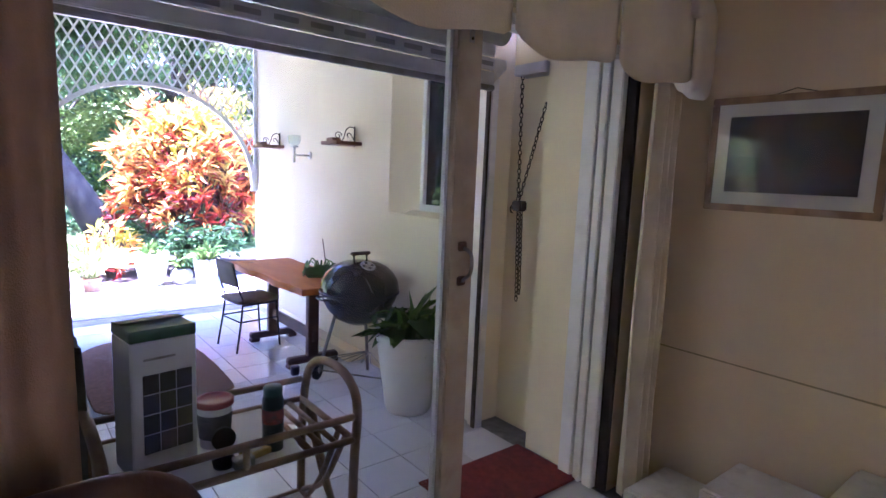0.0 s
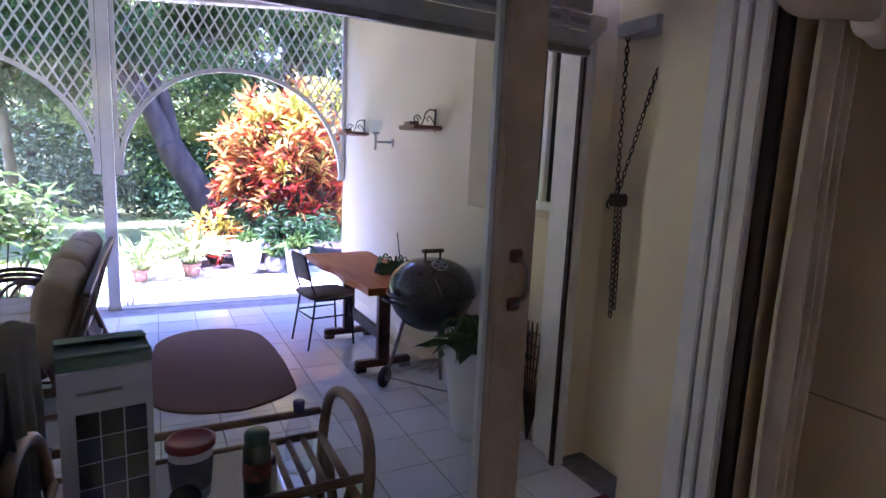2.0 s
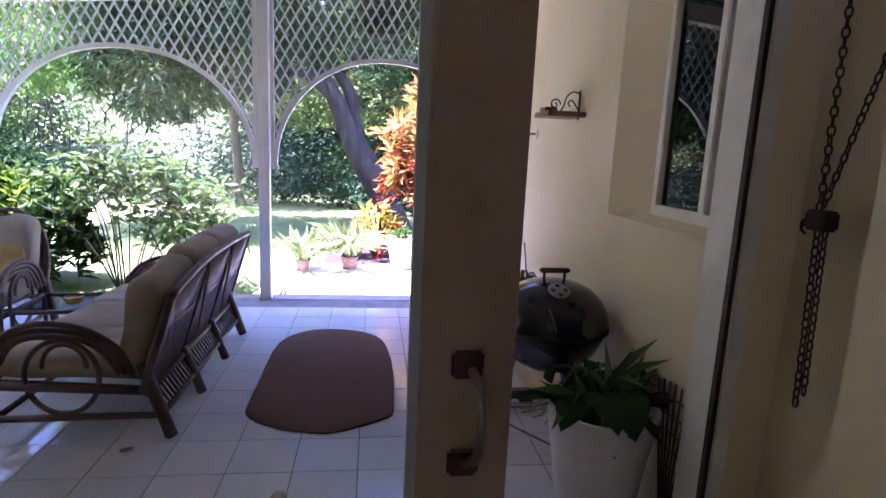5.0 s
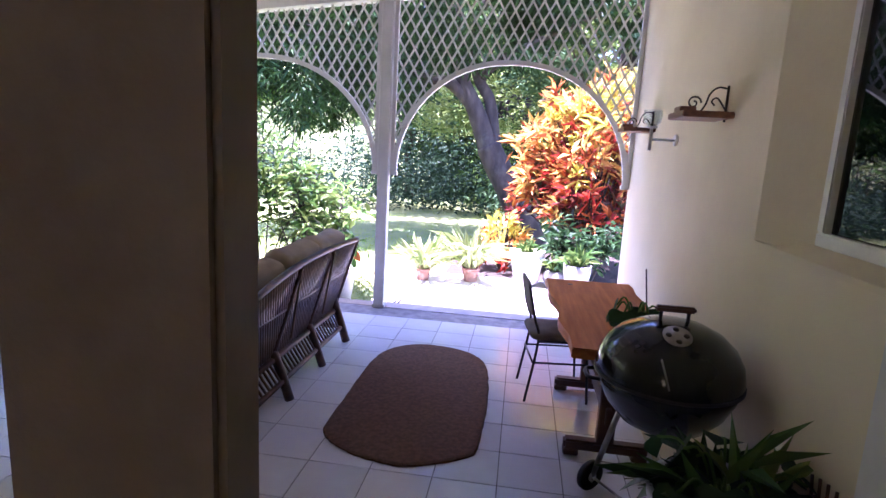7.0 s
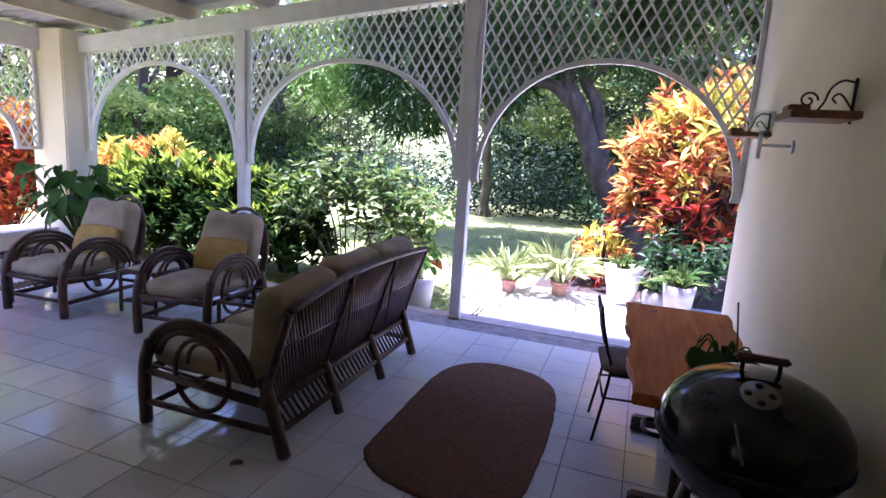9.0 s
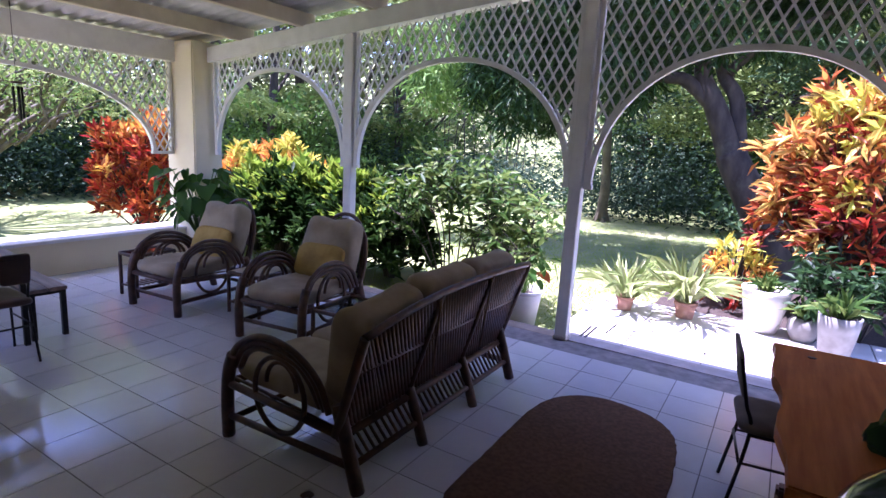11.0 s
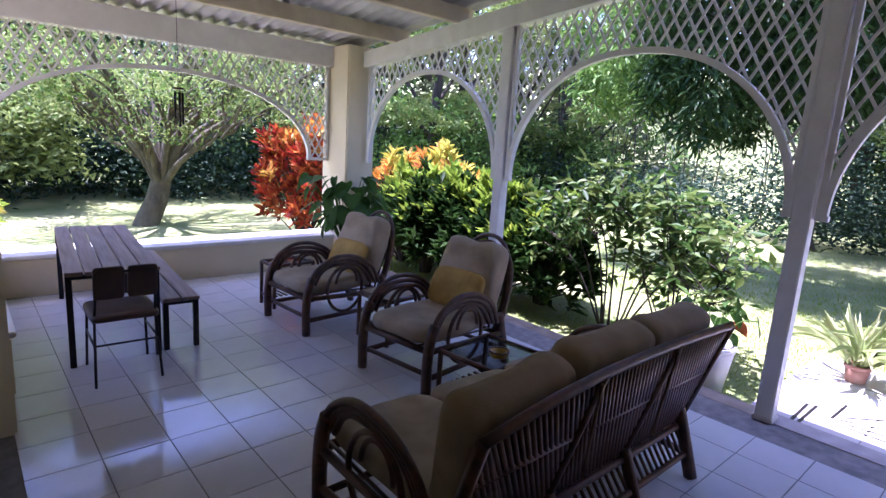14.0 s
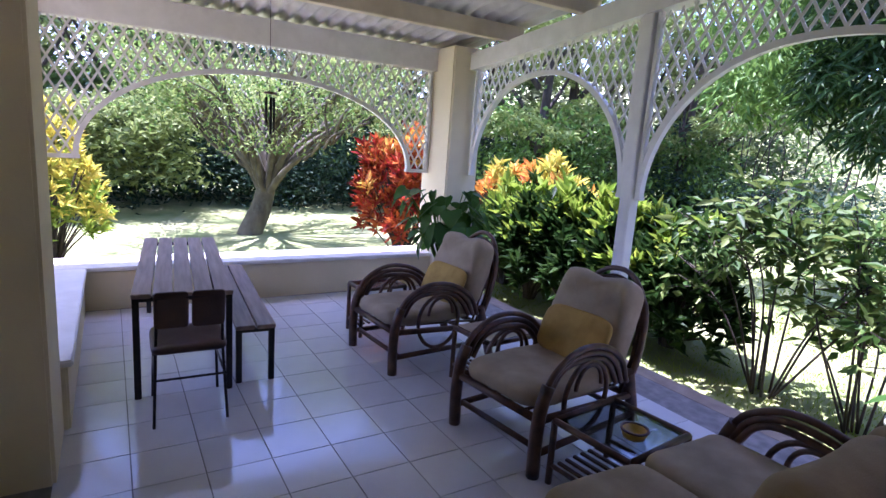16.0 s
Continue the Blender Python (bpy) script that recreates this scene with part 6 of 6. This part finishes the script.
def canister():
    t = thing("canister", "dark green canister with red lettering on the trolley", "canister", pose(0.425, 1.50, 0.668))
    bm = bmesh.new()
    lathe(bm, [(0, 0), (0.032, 0), (0.033, 0.165), (0.028, 0.178)], 22)
    part("body", bm, material("dark_green_plastic", (0.02, 0.05, 0.03), 0.4, (0.015, 0.035, 0.022), 8), t)
    bm = bmesh.new()
    lathe(bm, [(0.029, 0.176), (0.030, 0.20), (0.026, 0.206), (0, 0.206)], 22)
    part("cap", bm, material("green_cap", (0.03, 0.10, 0.05), 0.35, (0.02, 0.08, 0.04), 8), t)
    bm = bmesh.new()
    lathe(bm, [(0.0335, 0.09), (0.0338, 0.135), (0.0342, 0.135), (0.0339, 0.09)], 22)
    part("red_band", bm, material("red_print", (0.35, 0.05, 0.03), 0.4, (0.05, 0.03, 0.02), 60), t)


canister()


def bottle():
    t = thing("bottle", "clear plastic bottle with a purple cap on the trolley", "bottle", pose(0.555, 1.63, 0.673))
    bm = bmesh.new()
    lathe(bm, [(0, 0.002), (0.034, 0.002), (0.037, 0.02), (0.037, 0.10), (0.03, 0.135), (0.013, 0.165), (0.013, 0.18)], 22)
    part("body", bm, glass_material("clear_plastic", (0.93, 0.92, 0.96), 1.2), t)
    bm = bmesh.new()
    lathe(bm, [(0.015, 0.172), (0.016, 0.20), (0.012, 0.203), (0, 0.203)], 16)
    part("cap", bm, material("purple_cap", (0.07, 0.05, 0.16), 0.4, (0.05, 0.04, 0.12), 8), t)


bottle()


def small_jar(m, label, r, h, mat, cap):
    t = thing("jar", label, "jar", m)
    bm = bmesh.new()
    lathe(bm, [(0, 0), (r, 0), (r, h * 0.75), (r * 0.8, h * 0.85)], 18)
    part("body", bm, mat, t)
    bm = bmesh.new()
    lathe(bm, [(r * 0.85, h * 0.82), (r * 0.88, h), (0, h)], 18)
    part("lid", bm, cap, t)


small_jar(pose(0.465, 1.555, 0.668), "small bottle with a violet cap beside the canister", 0.017, 0.10, POT_WHITE, bpy.data.materials["purple_cap"])


def magnifier():
    t = thing("hand_brush", "small dark round brush standing on the trolley", "brush", pose(0.265, 1.475, 0.668))
    bm = bmesh.new()
    lathe(bm, [(0, 0), (0.03, 0), (0.034, 0.02), (0.02, 0.035), (0.008, 0.04)], 18)
    part("base", bm, BLACK_STEEL, t)
    bm = bmesh.new()
    tube(bm, [(0, -0.008, 0.085), (0, 0.008, 0.085)], 0.034, 20)
    part("disc", bm, BLACK_STEEL, t)
    rod("neck", [(0, 0, 0.035), (0, 0, 0.06)], 0.007, BLACK_STEEL, t)


magnifier()


def packet(m, label, w, d, h, colour):
    t = thing("packet", label, "packet", m)
    bm = bmesh.new()
    box(bm, -w, w, -d, d, 0, h, 0.003)
    part("body", bm, material("packet_card", colour, 0.6, tuple(c * 0.6 for c in colour), 25), t)
    bm = bmesh.new()
    box(bm, -w * 0.6, w * 0.3, -d * 0.7, d * 0.7, h, h + 0.0012)
    part("printed_label", bm, STEEL, t)


packet(pose(0.365, 1.49, 0.668, 0, 0, 14), "small yellow cardboard packet on the trolley", 0.04, 0.03, 0.022, (0.42, 0.30, 0.08))
packet(pose(0.31, 1.44, 0.668, 0, 0, 5), "small grey cardboard packet on the trolley", 0.03, 0.02, 0.03, (0.22, 0.23, 0.22))


# ---- draped chair and dark chair in the room ----
def draped_chair(m, label, high, cloth):
    t = thing("high_back_chair", label, "chair", m)
    for x in (-0.2, 0.2):
        for y in (-0.2, 0.2):
            bm = bmesh.new()
            box(bm, x - 0.018, x + 0.018, y - 0.018, y + 0.018, 0, 0.44 if y < 0 else (high - 0.03 if cloth else high - 0.22), 0.005)
            part("leg", bm, DARK_WOOD, t)
    bm = bmesh.new()
    box(bm, -0.22, 0.22, -0.22, 0.22, 0.43, 0.47, 0.012)
    part("seat", bm, DARK_WOOD, t)
    bm = bmesh.new()
    if not cloth:
        pillow(bm, (0, 0, 0), (0.52, 0.42, 0.07), Matrix.Translation((0, 0.2, high - 0.21)) @ Euler((radians(84), 0, 0)).to_matrix().to_4x4(), 0.7)
        part("backrest", bm, LEATHER, t, "rounded dark padded back")
        return t
    prism(bm, [(-0.21, 0.62), (0.21, 0.62), (0.21, high - 0.10), (0.15, high - 0.03), (0.0, high), (-0.15, high - 0.03), (-0.21, high - 0.10)], pose(0, 0.215, 0, 90, 0, 0), 0.03)
    part("backrest", bm, DARK_WOOD, t)
    return t


draped_chair(pose(-0.17, 0.70, 0, 0, 0, 4), "dark brown chair with a rounded padded back", 1.02, False)
chair = draped_chair(pose(-0.33, 1.79, 0, 0, 0, -90), "dark wooden high backed chair with a grey cloth over it", 1.06, True)


def cloth():
    bm = bmesh.new()
    n = 20
    rows = []
    for j in range(n + 1):
        f = j / n
        s = (f - 0.5) * 0.95
        row = []
        for i in range(n + 1):
            u = i / n - 0.5
            z = 1.068 - max(0, abs(s) - 0.03)
            x = -0.115 + math.copysign(min(abs(s), 0.03), s) + 0.016 * math.sin(u * 22 + s * 3) * min(1, abs(s) * 4) + (0.012 if s > 0 else -0.012)
            row.append(bm.verts.new((x, 1.79 + u * 0.38 * (1 - 0.1 * abs(s)), z)))
        rows.append(row)
    for a, b in zip(rows, rows[1:]):
        for i in range(n):
            f = bm.faces.new((a[i], a[i + 1], b[i + 1], b[i]))
            f.smooth = True
    g = bmesh.ops.extrude_face_region(bm, geom=bm.faces[:])
    for v in g["geom"]:
        if isinstance(v, bmesh.types.BMVert):
            v.co.x += 0.004
    return tagged(part("draped_cloth", bm, material("grey_green_cloth", (0.17, 0.17, 0.14), 0.95, (0.11, 0.11, 0.09), 9, 5, 0.4, 200)), "grey green cloth draped over the chair back", "cloth")


cloth()

# ---- planter by the wall ----
t = pot("white_planter", "tall white planter with a dark leafy plant", (1.845, 2.745, 0.0), [(0, 0), (0.14, 0), (0.155, 0.03), (0.20, 0.34), (0.228, 0.52), (0.232, 0.535), (0.212, 0.535), (0.20, 0.45)], POT_WHITE, 0.20, 0.45)
heart_plant(t, (0, 0, 0.46), 34, 0.23, 0.20, 0.13, L_DARK, 0, 21)
strap_plant(t, 0.46, 34, 0.27, 0.055, L_DARK, 0.5)
strap_plant(t, 0.45, 14, 0.33, 0.045, L_VAR, 0.7)


def leaning_bag():
    t = thing("leaning_wicker_fan", "dark wicker fan leaning against the wall behind the planter", "wicker fan", pose(2.055, 2.56, 0.0))
    for i in range(9):
        a = radians(-16 + 4 * i)
        rod("rib", [(0.0, 0.0, 0.0), (0.02, math.sin(a) * 0.62, 0.68 * math.cos(a))], 0.005, DARK_WOOD, t, 5)
    for k in range(7):
        r = 0.2 + 0.07 * k
        rod("weave", [(0.004 + 0.02 * r, math.sin(radians(-16 + 4 * i)) * r * 0.92, math.cos(radians(-16 + 4 * i)) * r) for i in range(9)], 0.004, DARK_WOOD, t, 5)


leaning_bag()


# ---- shelves, sconce ----
def wall_shelf(m, label):
    t = thing("wall_shelf", label, "shelf", m, "iron bracket shelves")
    bm = bmesh.new()
    box(bm, -0.23, 0.0, -0.14, 0.14, 0.0, 0.03, 0.004)
    part("board", bm, SHELF_WOOD, t)
    for y in (-0.02,):
        rod("bracket_upright", [(-0.006, y, -0.01), (-0.006, y, 0.16)], 0.006, RUST_IRON, t, 5)
        spiral = [(-0.155 + (0.034 - 0.0017 * i) * math.cos(i * 0.5), y, 0.075 + (0.034 - 0.0017 * i) * math.sin(i * 0.5)) for i in range(17)]
        rod("scroll", spiral, 0.0042, RUST_IRON, t, 5)
        rod("scroll", smooth_line([(-0.01, y, 0.145), (-0.05, y, 0.15), (-0.085, y, 0.12), (-0.10, y, 0.07), (-0.12, y, 0.035)]), 0.0045, RUST_IRON, t, 5)
        rod("scroll", smooth_line([(-0.01, y, 0.05), (-0.05, y, 0.10), (-0.075, y, 0.085), (-0.06, y, 0.065)]), 0.004, RUST_IRON, t, 5)
    bm = bmesh.new()
    box(bm, -0.225, -0.15, -0.06, 0.05, 0.03, 0.055, 0.004)
    part("block", bm, SHELF_WOOD, t)
    return t


first = wall_shelf(pose(WALL_X, 3.98, 1.765), "reddish wooden wall shelf on scrolled iron brackets")
copy_thing(first, pose(WALL_X, 5.55, 1.765))


def sconce():
    t = thing("wall_sconce", "white wall sconce with a clear glass cup", "wall lamp", pose(WALL_X, 4.80, 1.69))
    rod("arm", [(0, 0, 0), (-0.16, 0, 0)], 0.009, WHITE, t)
    bm = bmesh.new()
    tube(bm, [(0, 0, 0), (-0.014, 0, 0)], 0.035, 18)
    part("wall_plate", bm, WHITE, t)
    rod("stem", [(-0.16, 0, -0.07), (-0.16, 0, 0.07)], 0.011, WHITE, t)
    bm = bmesh.new()
    lathe(bm, [(0, 0.065), (0.03, 0.068), (0.04, 0.08), (0.02, 0.078)], 18, (-0.16, 0, 0))
    part("cup_holder", bm, WHITE, t)
    bm = bmesh.new()
    lathe(bm, [(0.02, 0.08), (0.05, 0.10), (0.06, 0.14), (0.055, 0.18), (0.052, 0.18), (0.056, 0.14), (0.047, 0.105), (0.02, 0.086)], 22, (-0.16, 0, 0))
    part("glass_cup", bm, glass_material("sconce_glass", (0.9, 0.93, 0.93), 1.0), t)


sconce()


# ---- things on the slab table ----
def bowl_plant():
    t = thing("dish_garden", "shallow dish with dark leaves on the slab table", "plant dish", pose(1.78, 3.93, 0.705))
    bm = bmesh.new()
    lathe(bm, [(0, 0), (0.10, 0), (0.15, 0.03), (0.145, 0.036), (0.10, 0.01), (0, 0.008)], 24)
    part("dish", bm, glass_material("dish_glass", (0.7, 0.75, 0.72), 1.4), t)
    heart_plant(t, (0, 0, 0.01), 7, 0.13, 0.12, 0.13, L_DARK, 0, 12)
    rod("stick", [(0.06, 0.0, 0.01), (0.03, 0.03, 0.30)], 0.004, DARK_WOOD, t, 5)


bowl_plant()


# ---- wind chime ----
def wind_chime():
    t = thing("wind_chime", "black tube wind chime hanging from a roof beam", "wind chime", pose(-4.25, 3.905, 0))
    rod("cord", [(0, 0, 1.90), (0, 0, roof_z(-4.25) - 0.16)], 0.0025, BLACK_STEEL, t, 5)
    bm = bmesh.new()
    lathe(bm, [(0, 1.885), (0.045, 1.885), (0.045, 1.90), (0, 1.905)], 18)
    part("top_disc", bm, DARK_WOOD, t)
    for k in range(5):
        a = 2 * math.pi * k / 5
        rod("tube", [(0.032 * math.cos(a), 0.032 * math.sin(a), 1.86), (0.032 * math.cos(a), 0.032 * math.sin(a), 1.58 + 0.02 * k)], 0.0095, BLACK_STEEL, t)
        rod("thread", [(0.032 * math.cos(a), 0.032 * math.sin(a), 1.89), (0.032 * math.cos(a), 0.032 * math.sin(a), 1.86)], 0.0015, BLACK_STEEL, t, 4)
    rod("striker_cord", [(0, 0, 1.89), (0, 0, 1.53)], 0.0015, BLACK_STEEL, t, 4)
    bm = bmesh.new()
    lathe(bm, [(0, 1.50), (0.015, 1.505), (0.015, 1.535), (0, 1.54)], 12)
    part("sail", bm, DARK_WOOD, t)


wind_chime()


def dry_leaf(x, y, rz):
    bm = bmesh.new()
    heart_leaf(bm, pose(0, 0, 0.012, 0, 0, rz), 0.06)
    ob = part("dry_leaf", bm, DARK_WOOD)
    ob.location = (x, y, 0.004)
    return tagged(ob, "curled dry brown leaf fallen on the tiles", "leaf")


dry_leaf(-0.30, 3.36, 40)
dry_leaf(0.62, 2.9, 120)


# unseen translucent cloth, added over the room's opening to warm its light
def window_curtain():
    m = leaf_material("cream_curtain_cloth", [(0.80, 0.62, 0.38), (0.80, 0.62, 0.38)], 0.9, 0.6, 0.0)
    bm = bmesh.new()
    n = 60
    lo = [bm.verts.new((-1.25 + 1.4 * i / n, ROOM_Y0 + 0.05 + 0.025 * math.sin(i * 1.3), 0.85)) for i in range(n + 1)]
    hi = [bm.verts.new((-1.25 + 1.4 * i / n, ROOM_Y0 + 0.05 + 0.015 * math.sin(i * 1.3), 2.25)) for i in range(n + 1)]
    for i in range(n):
        bm.faces.new((lo[i], lo[i + 1], hi[i + 1], hi[i])).smooth = True
    t = thing("window_curtain", "unseen cream cloth added over the room opening to warm its light", "curtain", pose(0, 0, 0))
    part("cloth", bm, m, t)
    rod("rail", [Vector((-1.3, ROOM_Y0 + 0.04, 2.26)), Vector((0.2, ROOM_Y0 + 0.04, 2.26))], 0.012, STEEL, t, 8)
    bm = bmesh.new()
    for x in (-1.28, 0.18):
        box(bm, x - 0.012, x + 0.012, ROOM_Y0 - 0.001, ROOM_Y0 + 0.045, 2.245, 2.275)
    part("bracket", bm, STEEL, t)


window_curtain()


# ---- floor tiles ----
def tile_mesh(w, d):
    bm = bmesh.new()
    box(bm, 0.002, w - 0.002, 0.002, d - 0.002, -0.012, 0.0)
    for v in bm.verts:
        if v.co.z > -0.001:
            v.co.x += 0.001 if v.co.x < w / 2 else -0.001
            v.co.y += 0.001 if v.co.y < d / 2 else -0.001
    return mesh_of(bm, "tile", TILE_MAT)


TILE_W, TILE_D = 0.3105, 0.304
tile_data = tile_mesh(TILE_W, TILE_D)
rest = bmesh.new()
singles = 0
for i in range(-11, 15):
    for j in range(-16, 13):
        x, y = -1.965 + TILE_W * i, 2.553 + TILE_D * j
        inside = (j >= 0 and x > -5.13 and x < WALL_X - 0.01 and y + TILE_D < 6.2) or (j < 0 and x > -3.0 and x + TILE_W < 2.36 and not (j >= -1 and x < -1.3))
        if not inside:
            continue
        if j >= 0 and singles < 290:
            t = new("tile", tile_data)
            t.parent = floor
            t.location = (x, y, random.uniform(-0.0008, 0.0004))
            t.rotation_euler = (random.uniform(-0.0012, 0.0012), random.uniform(-0.0012, 0.0012), 0)
            singles += 1
        else:
            box(rest, x + 0.003, min(x + TILE_W - 0.003, 2.30), y + 0.003, y + TILE_D - 0.003, -0.012, 0.0)
tagged(part("room_tiles", rest, TILE_MAT, floor), kind="stuff")
